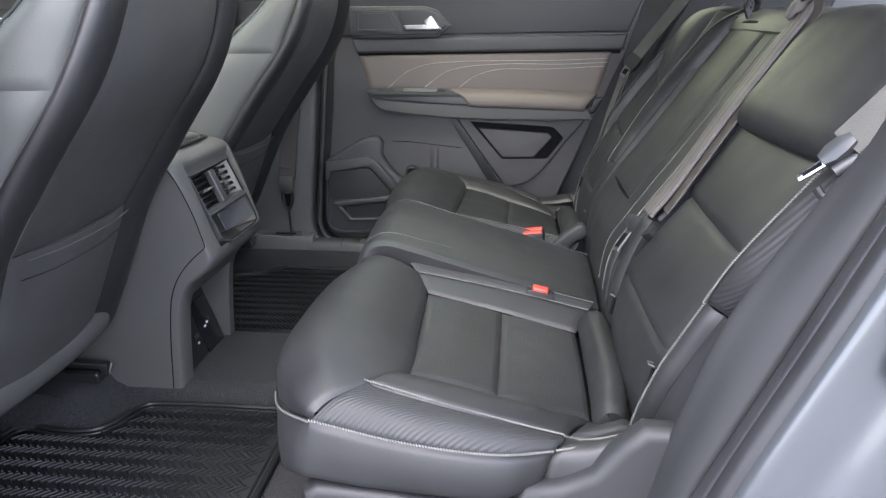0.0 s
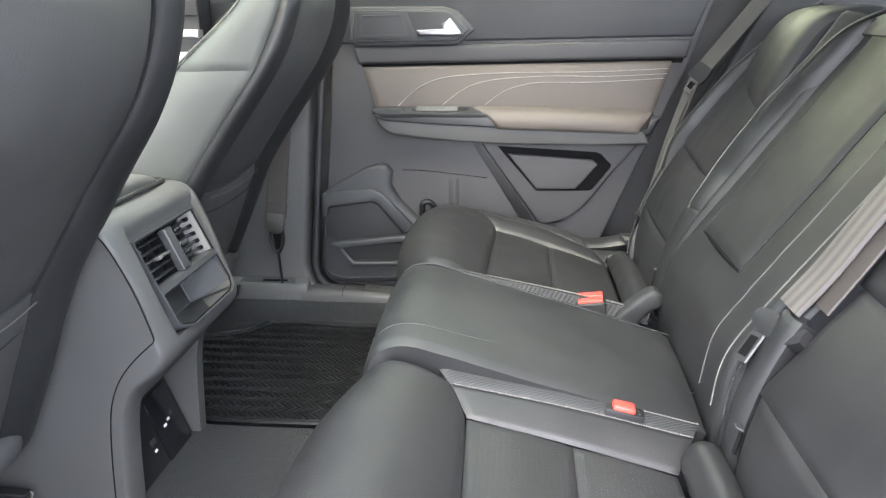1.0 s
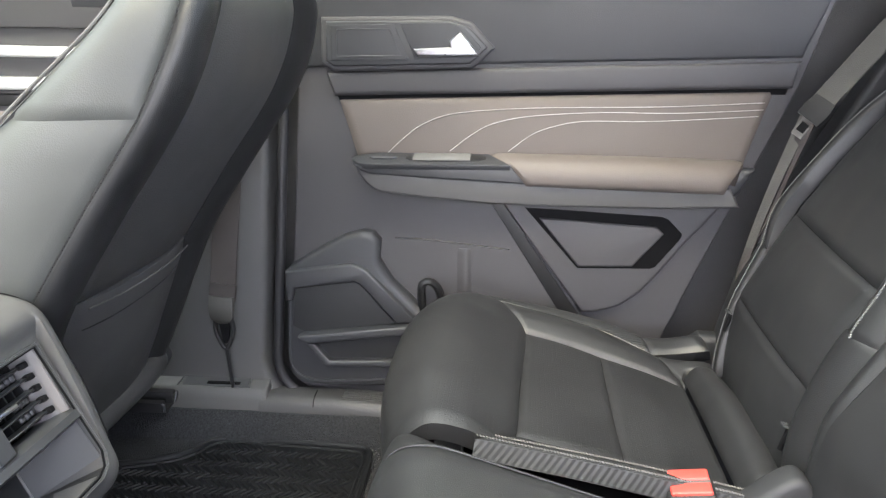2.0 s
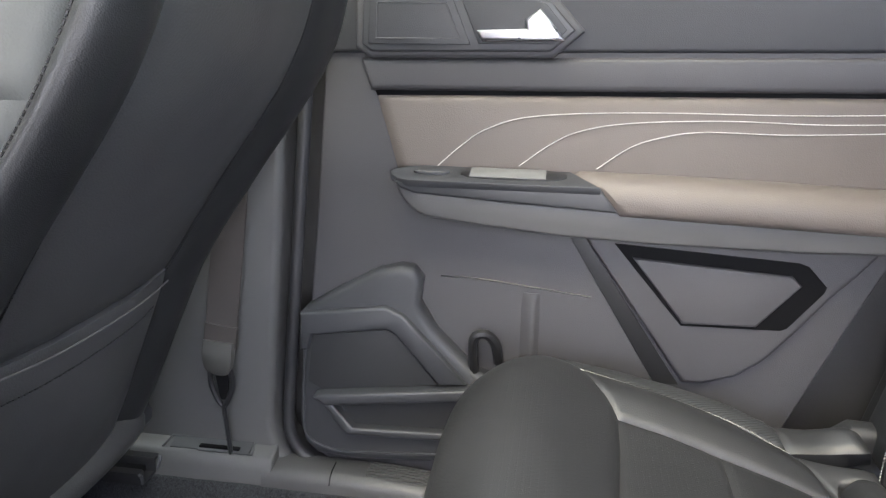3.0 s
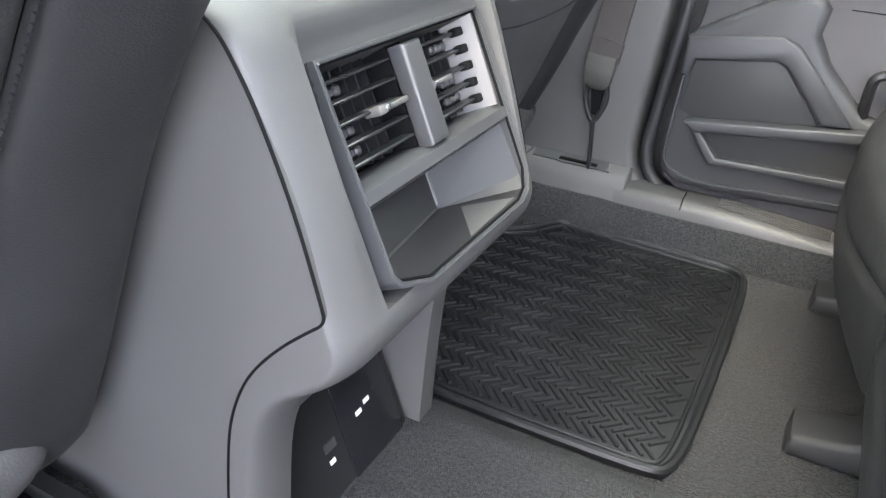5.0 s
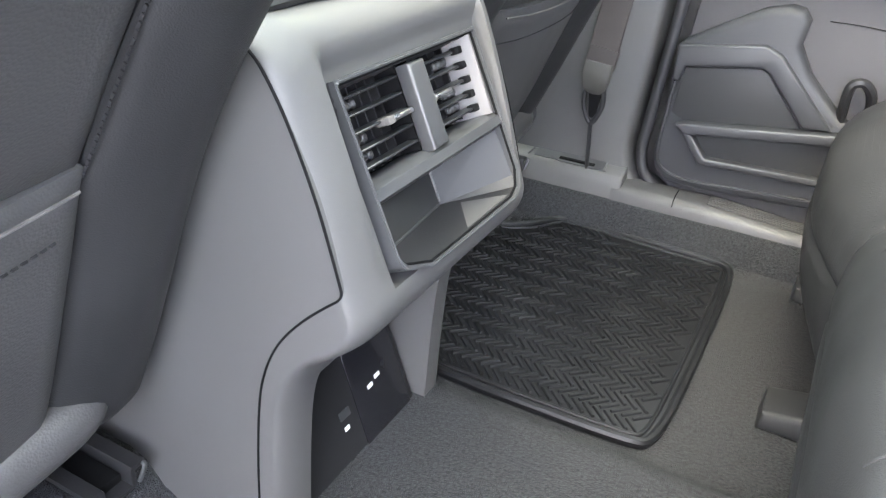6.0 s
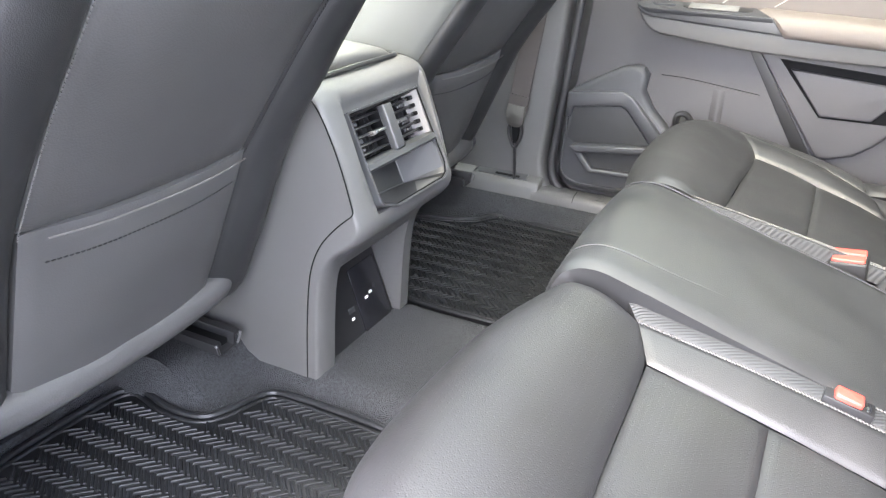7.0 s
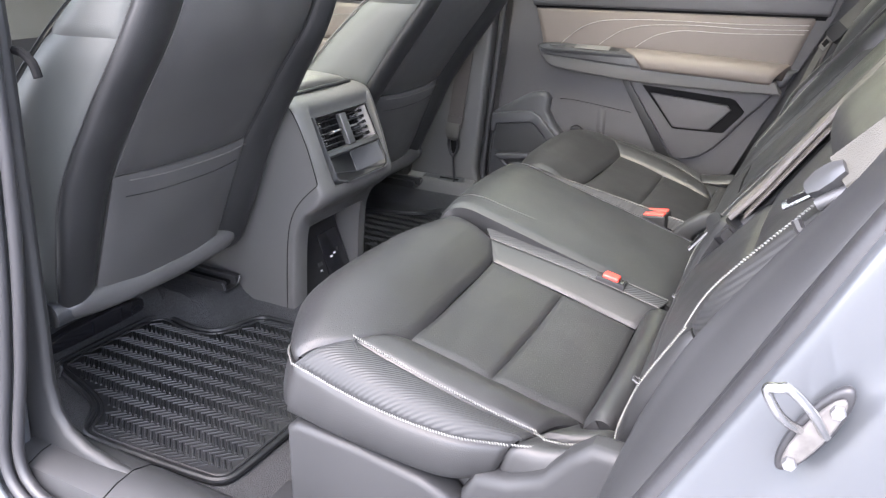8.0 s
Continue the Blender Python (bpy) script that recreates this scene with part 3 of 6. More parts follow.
# ---- the far doors ----
def ring(outer, inner, d0, d1):
    """A flat frame between two like polygons, drawn out from d0 to d1."""
    bm = bmesh.new()
    n = len(outer)
    a, b, c, d = [[bm.verts.new((*p, h)) for p in poly] for poly, h in ((outer, d0), (outer, d1), (inner, d1), (inner, d0))]
    for k in range(n):
        j = (k + 1) % n
        for p, q in ((a, b), (b, c), (c, d), (d, a)):
            bm.faces.new((p[k], p[j], q[j], q[k]))
    bmesh.ops.bevel(bm, geom=[e for e in bm.edges if e.verts[0] in b + c and e.verts[1] in b + c], offset=0.0012, segments=2, affect="EDGES", clamp_overlap=True)
    return bm


def door_piece(name, poly, proud, mat, parent, label="", bevel=0.004, y=2.112, steps=3, back=0.01):
    return part(name, prism(poly, "y", y - proud, y + back, min(bevel, proud * 0.9), steps), mat, parent, label)


def rear_door():
    d = thing("door_1", "closed far rear door, charcoal skin with taupe leather insert", "door", kind="structure")
    skin = [(-0.487, 0.80), (-0.494, 0.65), (-0.513, 0.43), (-0.530, 0.27), (-0.543, 0.13), (-0.533, 0.088), (-0.50, 0.066), (-0.345, 0.054), (-0.1, 0.04),
            (0.06, 0.08), (0.121, 0.182), (0.155, 0.267), (0.188, 0.347), (0.208, 0.394), (0.305, 0.62), (0.36, 0.80)]
    door_piece("door_skin", skin, 0.004, DOOR_SOFT, d, back=0.07)
    door_piece("upper_panel", [(-0.484, 0.80), (-0.490, 0.656), (0.305, 0.668), (0.355, 0.80)], 0.010, DOOR_LOW, d, bevel=0.006)
    door_piece("ledge", [(-0.445, 0.650), (0.303, 0.663), (0.294, 0.622), (-0.433, 0.611)], 0.016, DOOR_SOFT, d, bevel=0.008)
    door_piece("shadow_gap", [(-0.432, 0.617), (0.292, 0.627), (0.286, 0.612), (-0.426, 0.604)], 0.006, DEEP, d, "black recessed strip", 0.002)
    top = [(-0.428, 2.103, 0.607), (-0.20, 2.103, 0.611), (0.05, 2.103, 0.615), (0.270, 2.103, 0.619)]
    mid = [(-0.413, 2.101, 0.560), (-0.19, 2.100, 0.562), (0.05, 2.100, 0.562), (0.250, 2.101, 0.560)]
    low = [(-0.398, 2.099, 0.509), (-0.17, 2.096, 0.506), (0.05, 2.096, 0.500), (0.230, 2.099, 0.496)]
    insert = pad("insert", [top, mid, low], BEIGE, d, "taupe leather insert with curved seams", nu=30, nv=80, puff=0.006, roll=0.006, edge=0.012, out=(0, -1, 0), wrinkle=0.0004)
    seams = ([(-0.345, 0.518), (-0.315, 0.545), (-0.283, 0.567), (-0.226, 0.584), (-0.10, 0.592), (0.10, 0.594), (0.255, 0.600)],
             [(-0.241, 0.522), (-0.205, 0.549), (-0.170, 0.567), (-0.110, 0.579), (0.0, 0.585), (0.12, 0.584), (0.252, 0.589)],
             [(-0.145, 0.522), (-0.108, 0.549), (-0.075, 0.562), (-0.025, 0.571), (0.07, 0.571), (0.15, 0.574), (0.248, 0.579)])
    for s in seams:
        line = cr([(x, 2.0945, z) for x, z in s], 60)
        line = snap(insert, line, (0, 1, 0))
        stitches("seam", line, (0, -1, 0), SEAM, insert, pitch=0.0044, length=0.0040, width=0.0013, slant=0, lift=0.0008, smooth=False)
    # armrest: plastic grip at the front, leather pad behind, a plain base below
    def arm(name, poly, proud, mat, label="", bevel=0.012):
        door_piece(name, poly, proud, mat, d, label, bevel, steps=4)
    arm("armrest_base", [(-0.396, 0.505), (-0.392, 0.495), (-0.384, 0.481), (-0.374, 0.470), (-0.364, 0.463), (-0.352, 0.458), (-0.284, 0.450), (-0.179, 0.441), (-0.076, 0.437), (0.10, 0.436), (0.222, 0.440), (0.205, 0.470), (-0.115, 0.477), (-0.25, 0.483), (-0.36, 0.492)], 0.052, PLASTIC, bevel=0.008)
    arm("armrest_grip", [(-0.394, 0.504), (-0.386, 0.495), (-0.368, 0.489), (-0.249, 0.482), (-0.116, 0.4755), (-0.141, 0.506), (-0.25, 0.505), (-0.38, 0.506)], 0.058, SATIN, "satin dark plastic grip", 0.004)
    rest = []
    for y, z, x0, x1 in ((2.100, 0.520, -0.178, 0.232), (2.082, 0.517, -0.166, 0.224), (2.062, 0.508, -0.150, 0.214), (2.052, 0.493, -0.132, 0.204), (2.051, 0.472, -0.115, 0.194)):
        rest.append([(x0 + (x1 - x0) * k, y, z - 0.010 * k) for k in (0, 0.33, 0.67, 1.0)])
    pad("armrest_pad", rest, BEIGE, d, "taupe leather arm pad", 24, 40, 0.004, 0.005, 0.010, 0.03, out=(0, -1, 0.6))
    arm("armrest_end", [(0.222, 0.496), (0.194, 0.462), (0.206, 0.444), (0.228, 0.455), (0.250, 0.496)], 0.026, DOOR_LOW)
    slope = Matrix.Translation((0, 2.074, 0.5125)) @ Matrix.Rotation(radians(13), 4, "X")
    def sloped(bm):
        bmesh.ops.transform(bm, matrix=slope, verts=bm.verts)
        return bm
    def lozenge(x0, x1, y0, y1):
        return [tuple(map(float, p)) for p in chaikin([(x0, y0), (x1, y0), (x1, y1), (x0, y1)], 2, True)]
    part("grip_top", sloped(prism([(-0.403, 0.003), (-0.399, -0.008), (-0.388, -0.020), (-0.374, -0.0245), (-0.140, -0.0245), (-0.180, 0.027), (-0.36, 0.027), (-0.386, 0.019), (-0.399, 0.010)], "z", -0.010, 0.0, 0.002)), DOOR_LOW, d, "dark grip top")
    cup = part("pull_cup", sloped(prism(lozenge(-0.312, -0.180, -0.014, 0.022), "z", -0.004, 0.0012, 0.0008)), PLASTIC_BLACK, d, "dark oblong pull cup")
    part("cup_floor", sloped(box(-0.300, -0.206, -0.011, 0.019, 0.0010, 0.0026, 0.001, 2)), CUP, cup, "pale pull cup floor")
    switch = part("switch", sloped(prism(lozenge(-0.372, -0.326, -0.006, 0.010), "z", -0.004, 0.003, 0.001)), DOOR_LOW, d, "window switch")
    part("switch_edge", sloped(tube([(-0.332, -0.003, 0.003), (-0.350, -0.004, 0.0032), (-0.364, -0.003, 0.003), (-0.366, 0.004, 0.003)], 0.0006, 6)), GREYTAN, switch)
    # slanting strut and the triangular recess
    # dark strip paints the bevel's shade, not a cut in the skin
    door_piece("strut_gap", [(-0.178, 0.440), (-0.158, 0.440), (-0.018, 0.235), (-0.050, 0.235)], 0.0065, PLASTIC_BLACK, d, "black strip painting the shade along the slanting strut", 0.001)
    door_piece("lower_panel", [(-0.158, 0.440), (0.208, 0.440), (0.178, 0.400), (0.153, 0.372), (0.111, 0.315), (0.082, 0.280), (0.05, 0.255), (0.009, 0.242), (-0.016, 0.242)], 0.016, DOOR_SOFT, d, bevel=0.007)
    # raised black plate: the recess's shade put in as colour
    door_piece("recess", [(-0.116, 0.428), (0.108, 0.415), (0.120, 0.411), (0.144, 0.386), (0.142, 0.378), (0.104, 0.328), (0.096, 0.325), (-0.025, 0.323)], 0.0175, DEEP, d, "flat black plate painting the shade of a recess", 0.001)
    door_piece("recess_panel", [(-0.092, 0.411), (0.102, 0.398), (0.114, 0.386), (0.066, 0.329), (-0.024, 0.327)], 0.023, DOOR_SOFT, d, bevel=0.004)
    # speaker housing, pocket and bottle hook
    door_piece("speaker_housing", [(-0.526, 0.316), (-0.470, 0.350), (-0.423, 0.376), (-0.392, 0.384), (-0.374, 0.381), (-0.362, 0.366), (-0.366, 0.332), (-0.345, 0.296), (-0.288, 0.238), (-0.262, 0.232), (-0.262, 0.098),
                                   (-0.46, 0.086), (-0.516, 0.090), (-0.535, 0.108), (-0.541, 0.14), (-0.531, 0.27)], 0.030, DOOR_LOW, d, bevel=0.013, steps=4)
    frame_1 = door_piece("speaker_frame", [(-0.530, 0.312), (-0.410, 0.329), (-0.385, 0.318), (-0.298, 0.224), (-0.336, 0.220), (-0.396, 0.289), (-0.409, 0.296), (-0.514, 0.281), (-0.520, 0.258), (-0.532, 0.258)], 0.041, DOOR_LOW, d, bevel=0.005, steps=3)
    door_piece("speaker_grille", [(-0.515, 0.279), (-0.409, 0.294), (-0.397, 0.287), (-0.338, 0.218), (-0.504, 0.197), (-0.524, 0.208)], 0.0325, SIDE, frame_1, "fine black speaker grille", 0.001)
    door_piece("pocket_rail", [(-0.512, 0.193), (-0.500, 0.198), (-0.258, 0.227), (-0.258, 0.211), (-0.494, 0.181)], 0.052, DOOR_LOW, d, bevel=0.004)
    # flat darker plate paints the shade inside the pocket
    door_piece("pocket_opening", [(-0.488, 0.180), (-0.458, 0.144), (-0.285, 0.150), (-0.266, 0.210)], 0.0318, SIDE, d, "flat dark plate painting the shade in the pocket", 0.001)
    door_piece("pocket_lip", [(-0.500, 0.182), (-0.466, 0.136), (-0.276, 0.142), (-0.270, 0.154), (-0.457, 0.148), (-0.486, 0.183)], 0.047, DOOR_LOW, d, bevel=0.004)
    part("housing_rim", tube([(-0.527, 2.0815, 0.255), (-0.533, 2.0815, 0.15), (-0.527, 2.0815, 0.120), (-0.505, 2.0815, 0.106), (-0.46, 2.0815, 0.102), (-0.28, 2.0815, 0.114)], 0.0024, 6, 40), DOOR_LOW, d)
    part("panel_seam", tube([(-0.340, 2.1075, 0.367), (-0.29, 2.1075, 0.366), (-0.22, 2.1075, 0.359), (-0.140, 2.1075, 0.350)], 0.0009, 6, 20), SCREEN, d)
    fold = [[(-0.232, 2.1085, z), (-0.216, 2.106 - 0.004 * k, z), (-0.205, 2.1085, z)] for z, k in ((0.20, 1.0), (0.29, 1.0), (0.335, 0.6), (0.350, 0.0))]
    pad("bottle_fold", fold, DOOR_SOFT, d, "", 16, 10, 0.0, 0.0, thick=0.004, out=(0, -1, 0), wrinkle=0)
    part("hook", tube([(-0.290, 2.10, 0.215), (-0.292, 2.085, 0.270), (-0.289, 2.082, 0.292), (-0.275, 2.084, 0.296), (-0.262, 2.09, 0.280), (-0.258, 2.10, 0.25)], 0.007, 8, 24), PLASTIC_BLACK, d, "black plastic hook")
    # handle
    door_piece("handle_frame", [(-0.448, 0.736), (-0.451, 0.664), (-0.430, 0.650), (-0.205, 0.654), (-0.168, 0.686), (-0.205, 0.726), (-0.24, 0.736)], 0.020, DOOR_SOFT, d, bevel=0.006)
    bezel = door_piece("handle_bezel", [(-0.438, 0.729), (-0.441, 0.668), (-0.428, 0.659), (-0.208, 0.662), (-0.180, 0.687), (-0.210, 0.719), (-0.24, 0.729)], 0.025, SATIN, d, bevel=0.003)
    door_piece("handle_grille", [(-0.430, 0.723), (-0.432, 0.668), (-0.305, 0.669), (-0.328, 0.724)], 0.0265, DOOR_LOW, bezel, "dark speaker panel", 0.001)
    part("panel_outline", tube([(-0.420, 2.0853, 0.717), (-0.422, 2.0853, 0.675), (-0.318, 2.0853, 0.676), (-0.335, 2.0853, 0.717), (-0.420, 2.0853, 0.717)], 0.0008, 6), SATIN, bezel)
    door_piece("handle_cup", [(-0.318, 0.725), (-0.295, 0.670), (-0.205, 0.671), (-0.190, 0.687), (-0.215, 0.716), (-0.24, 0.725)], 0.0265, DOOR_LOW, bezel, "black handle cup", 0.001)
    door_piece("handle", [(-0.297, 0.686), (-0.290, 0.673), (-0.192, 0.675), (-0.205, 0.692), (-0.222, 0.711), (-0.240, 0.698), (-0.238, 0.688)], 0.036, STEEL, bezel, "bright metal handle", 0.004)
    return d


rear_door()


def front_door():
    d = thing("door_2", "closed far front door with taupe leather insert and pale trim strip", "door", kind="structure")
    door_piece("door_skin", [(-0.80, 0.80), (-0.82, 0.05), (-1.6, 0.05), (-1.6, 0.80)], 0.004, DOOR_SOFT, d, back=0.07)
    door_piece("upper_panel", [(-0.80, 0.80), (-0.80, 0.72), (-1.58, 0.735), (-1.58, 0.80)], 0.014, DOOR_SOFT, d)
    door_piece("trim_strip", [(-0.80, 0.690), (-0.80, 0.672), (-1.58, 0.690), (-1.58, 0.712)], 0.022, SILVER, d, "pale silver trim strip")
    door_piece("trim_strip", [(-0.80, 0.640), (-0.80, 0.618), (-1.58, 0.632), (-1.58, 0.655)], 0.022, SILVER, d, "pale silver trim strip")
    door_piece("shadow_gap", [(-0.80, 0.612), (-0.80, 0.590), (-1.58, 0.600), (-1.58, 0.622)], 0.010, PLASTIC_BLACK, d)
    rows = [[(x, 2.100, 0.585) for x in (-1.5, -1.2, -0.82)], [(x, 2.097, 0.53) for x in (-1.5, -1.2, -0.84)], [(x, 2.094, 0.475) for x in (-1.5, -1.2, -0.86)]]
    pad("insert", rows, BEIGE, d, "taupe leather insert", nu=16, nv=40, puff=0.006, out=(0, -1, 0))
    for off in (0.0, -0.10):
        stitches("seam", [(-1.06 + off, 2.089, 0.50), (-1.02 + off, 2.087, 0.53), (-0.97 + off, 2.088, 0.55), (-0.84, 2.092, 0.558 - off * 0.1)], (0, -1, 0), THREAD, d, pitch=0.0046, length=0.004, width=0.0014, slant=0)
    door_piece("armrest", [(-0.86, 0.475), (-0.90, 0.42), (-1.5, 0.42), (-1.5, 0.475)], 0.05, BEIGE, d, bevel=0.014)
    return d


front_door()
for nm, xs in (("window_1", (-0.50, 0.55)), ("window_2", (-1.28, -0.56))):
    w = thing(nm, "green tinted side window glass in a dark frame", "window", kind="structure")
    part("window_frame", box(xs[0], xs[1], CY + 0.735, CY + 0.775, 0.795, 0.82, 0.004), PLASTIC_BLACK, w)
    pane = part("pane", box(xs[0] + 0.01, xs[1] - 0.01, CY + 0.752, CY + 0.757, 0.82, 1.09, 0.001, 1), GLASS, w)
    pane.visible_shadow = False


def pillar_belt():
    b = thing("front_seat_belt", "grey brown webbing belt hanging down the far pillar", "seat belt")
    part("webbing", strap([(-0.585, 2.060, 0.90), (-0.606, 2.062, 0.55), (-0.632, 2.062, 0.345), (-0.640, 2.058, 0.272)], 0.047, 0.0025, (0, -1, 0), 20), BELT, b)
    part("stitched_end", strap([(-0.637, 2.0575, 0.292), (-0.641, 2.056, 0.262)], 0.049, 0.006, (0, -1, 0), 6), BELT, b)
    part("end_fitting", strap([(-0.640, 2.053, 0.270), (-0.6415, 2.050, 0.250), (-0.6425, 2.052, 0.232), (-0.643, 2.056, 0.224)], [0.044, 0.046, 0.040, 0.022], 0.013, (0, -1, 0), 12), BELT_PALE, b, "worn brown webbing end sleeve")
    drop = [(-0.656, 2.058, 0.232), (-0.659, 2.058, 0.205), (-0.652, 2.058, 0.182), (-0.643, 2.058, 0.170), (-0.634, 2.058, 0.182), (-0.627, 2.058, 0.205), (-0.630, 2.058, 0.232)]
    part("yoke", tube(drop, 0.0042, 8, 30), PLASTIC_BLACK, b, "black wire yoke")
    # near-black strip paints the shaded niche behind the yoke
    part("yoke_niche_shade", strap([(-0.643, 2.062, 0.232), (-0.643, 2.062, 0.178)], [0.026, 0.010], 0.004, (0, -1, 0), 8), DEEP, b)
    part("cable", tube([(-0.643, 2.058, 0.172), (-0.641, 2.061, 0.13), (-0.640, 2.065, 0.085)], 0.0036, 8), PLASTIC_BLACK, b)
    f = thing("belt_anchor_cover", "dark plastic foot cover with a slot for the belt cable", "cover")
    part("cover", prism([(2.050, 0.040), (2.054, 0.070), (2.058, 0.086), (2.064, 0.091), (2.085, 0.097), (2.09, 0.097), (2.09, 0.040)], "x", -0.80, -0.575, 0.008, 3), PLASTIC, f)
    part("plate", prism([(2.0635, 0.0895), (2.0635, 0.0925), (2.084, 0.0985), (2.084, 0.0955)], "x", -0.735, -0.612, 0.001), SATIN, f, "thin satin plate")
    part("slot", box(-0.69, -0.628, 2.066, 2.073, 0.090, 0.0965, 0.0006, 1), DEEP, f)
    part("rim", tube([(-0.745, 2.062, 0.092), (-0.740, 2.084, 0.0985), (-0.690, 2.085, 0.0985), (-0.612, 2.085, 0.0985), (-0.606, 2.063, 0.091), (-0.690, 2.0625, 0.0915)], 0.0016, 6), SATIN, f)


pillar_belt()


def inside(poly, x, y):
    hit = False
    for k in range(len(poly)):
        (x0, y0), (x1, y1) = poly[k - 1], poly[k]
        if (y0 > y) != (y1 > y) and x < (x1 - x0) * (y - y0) / (y1 - y0) + x0:
            hit = not hit
    return hit


def shrink(poly, d):
    """The polygon moved inwards by d."""
    n, out = len(poly), []
    area = sum(poly[k - 1][0] * poly[k][1] - poly[k][0] * poly[k - 1][1] for k in range(n))
    s = 1 if area > 0 else -1
    for k in range(n):
        a, b, c = Vector(poly[k - 1]), Vector(poly[k]), Vector(poly[(k + 1) % n])
        e, f = (b - a).normalized(), (c - b).normalized()
        m = Vector((-(e.y + f.y), e.x + f.x)) * s
        out.append(tuple(b + m.normalized() * d))
    return out


# ---- centre console ----
CON = [(-0.70, 0.475), (-0.645, 0.474), (-0.610, 0.470), (-0.589, 0.457), (-0.575, 0.428), (-0.555, 0.372), (-0.5375, 0.315), (-0.5305, 0.290), (-0.536, 0.270), (-0.553, 0.252),
       (-0.576, 0.234), (-0.592, 0.210), (-0.601, 0.178), (-0.606, 0.125), (-0.609, 0.07), (-0.612, 0.0)]
PANEL = [tuple(map(float, p)) for p in chaikin([(-0.66, 0.472), (-0.625, 0.469), (-0.604, 0.459), (-0.592, 0.442), (-0.580, 0.420), (-0.561, 0.374), (-0.546, 0.322), (-0.5435, 0.311), (-0.556, 0.301), (-0.578, 0.281), (-0.600, 0.255),
    (-0.614, 0.227), (-0.623, 0.195), (-0.630, 0.133), (-0.634, 0.07), (-0.637, 0.0)])] + [(-1.15, 0.0), (-1.15, 0.472)]
FACE = Matrix(((0, -0.4000, 0.9165, -0.5275), (-1, 0, 0, CY + 0.010), (0, 0.9165, 0.4000, 0.2940), (0, 0, 0, 1)))  # (w, up the face, out of it) to the car


def on_face(bm):
    bmesh.ops.transform(bm, matrix=FACE, verts=bm.verts)
    return bm


def scaled(poly, dx, dy):
    cx, cy = sum(p[0] for p in poly) / len(poly), 0.075
    return [(p[0] - math.copysign(dx, p[0] - cx), p[1] - math.copysign(dy, p[1] - cy)) for p in poly]


def console():
    c = thing("center_console", "dark grey plastic rear end of the centre console with vents", "console")
    prof = cr([(x, 0, z) for x, z in CON], 90)[:, (0, 2)]
    tan = np.gradient(prof, axis=0)
    tan /= np.linalg.norm(tan, axis=1, keepdims=True)
    nor = np.c_[-tan[:, 1], tan[:, 0]]  # out of the face
    rw, rd = 0.034, 0.011
    ws = [-0.118, -0.114, -0.1095, -0.1065, -0.10, -0.0985, -0.0955, -0.04, 0, 0.04, 0.074, 0.0765, 0.083, 0.0855, 0.0925, 0.0955, 0.0985, 0.101]
    far_rw = 0.018
    g = []
    for k, (x, z) in enumerate(prof):
        half = 0.1375
        row = [(half, 0.030), (half, 0.020)]
        row += [(half - rw * (1 - math.cos(a)), rd * (1 - math.sin(a))) for a in np.linspace(0, math.pi / 2, 9)]
        for w in ws[::-1]:
            d = 0.0
            q = (x + 0.5340) * -0.2880 + (z - 0.2940) * 0.9576
            if -0.110 < w < 0.086 and 0.006 < q < 0.141:
                d = 0.075
            if abs(w) < 0.0995 and z < 0.205:
                d = 0.064 * smooth01(0.205, 0.180, z)
            if q > 0.0 and z > 0.25:
                d = max(d, 0.013 * min(q / 0.13, 1.0) * (1 - smooth01(0.148, 0.175, q)) * (1 - 0.65 * smooth01(0.0955, 0.0985, w)))
            row.append((w, d))
        row += [(-(half - far_rw * (1 - math.cos(a))), rd * (1 - math.sin(a))) for a in np.linspace(math.pi / 2, 0, 9)]
        row += [(-half, 0.020), (-half, 0.030)]
        g.append([(x - nor[k, 0] * d, CY - w, z - nor[k, 1] * d) for w, d in row])
    part("shell", sheet(np.array(g)), PLASTIC, c)
    for s in (1, -1):
        def plate(poly, lift):
            y = sorted((CY - s * 0.13, CY - s * (0.1375 + lift)))
            return prism(poly, "y", y[0], y[1])
        part("side_panel", plate(PANEL, 0.0005), PLASTIC, c, "grained grey side panel")
        behind = shrink(CON + [(-1.15, 0.0), (-1.15, 0.47)], 0.018)
        y = sorted((CY - s * 0.120, CY - s * 0.1366))
        part("side_backing", prism(behind, "y", y[0], y[1]), PLASTIC, c)
        line = [(x, CY - s * 0.1380, z) for x, z in PANEL[:-2]]
        part("panel_gap", tube(line, 0.0010, 6), DEEP, c, "dark gap round the side panel")
    # bezel, vents and open tray
    outer = [(-0.098, 0.150), (0.098, 0.150), (0.0975, 0.022), (0.092, 0.014), (0.062, 0.003), (-0.082, 0.001), (-0.096, 0.006), (-0.104, 0.020)]
    inner = scaled(outer, 0.0028, 0.0028)
    part("bezel_gap", on_face(ring(inner, scaled(inner, 0.0016, 0.0016), 0.0005, 0.0024)), DEEP, c)
    part("bezel", on_face(ring(outer, inner, -0.03, 0.0052)), BEZEL, c, "dark satin bezel")
    # near-black back paints the shade inside the vents
    well = part("vent_well", on_face(box(-0.094, 0.094, 0.074, 0.147, -0.060, -0.042, 0)), DEEP, c, "air vent well, blackened for the shade inside")
    bar = [(0.062, -0.030), (0.062, -0.004), (0.066, 0.003), (0.0735, 0.002), (0.0775, -0.006), (0.0775, -0.030)]
    part("cross_bar", on_face(prism([tuple(map(float, p)) for p in bar], "x", -0.100, 0.0935, 0.0012)), SATIN, c)
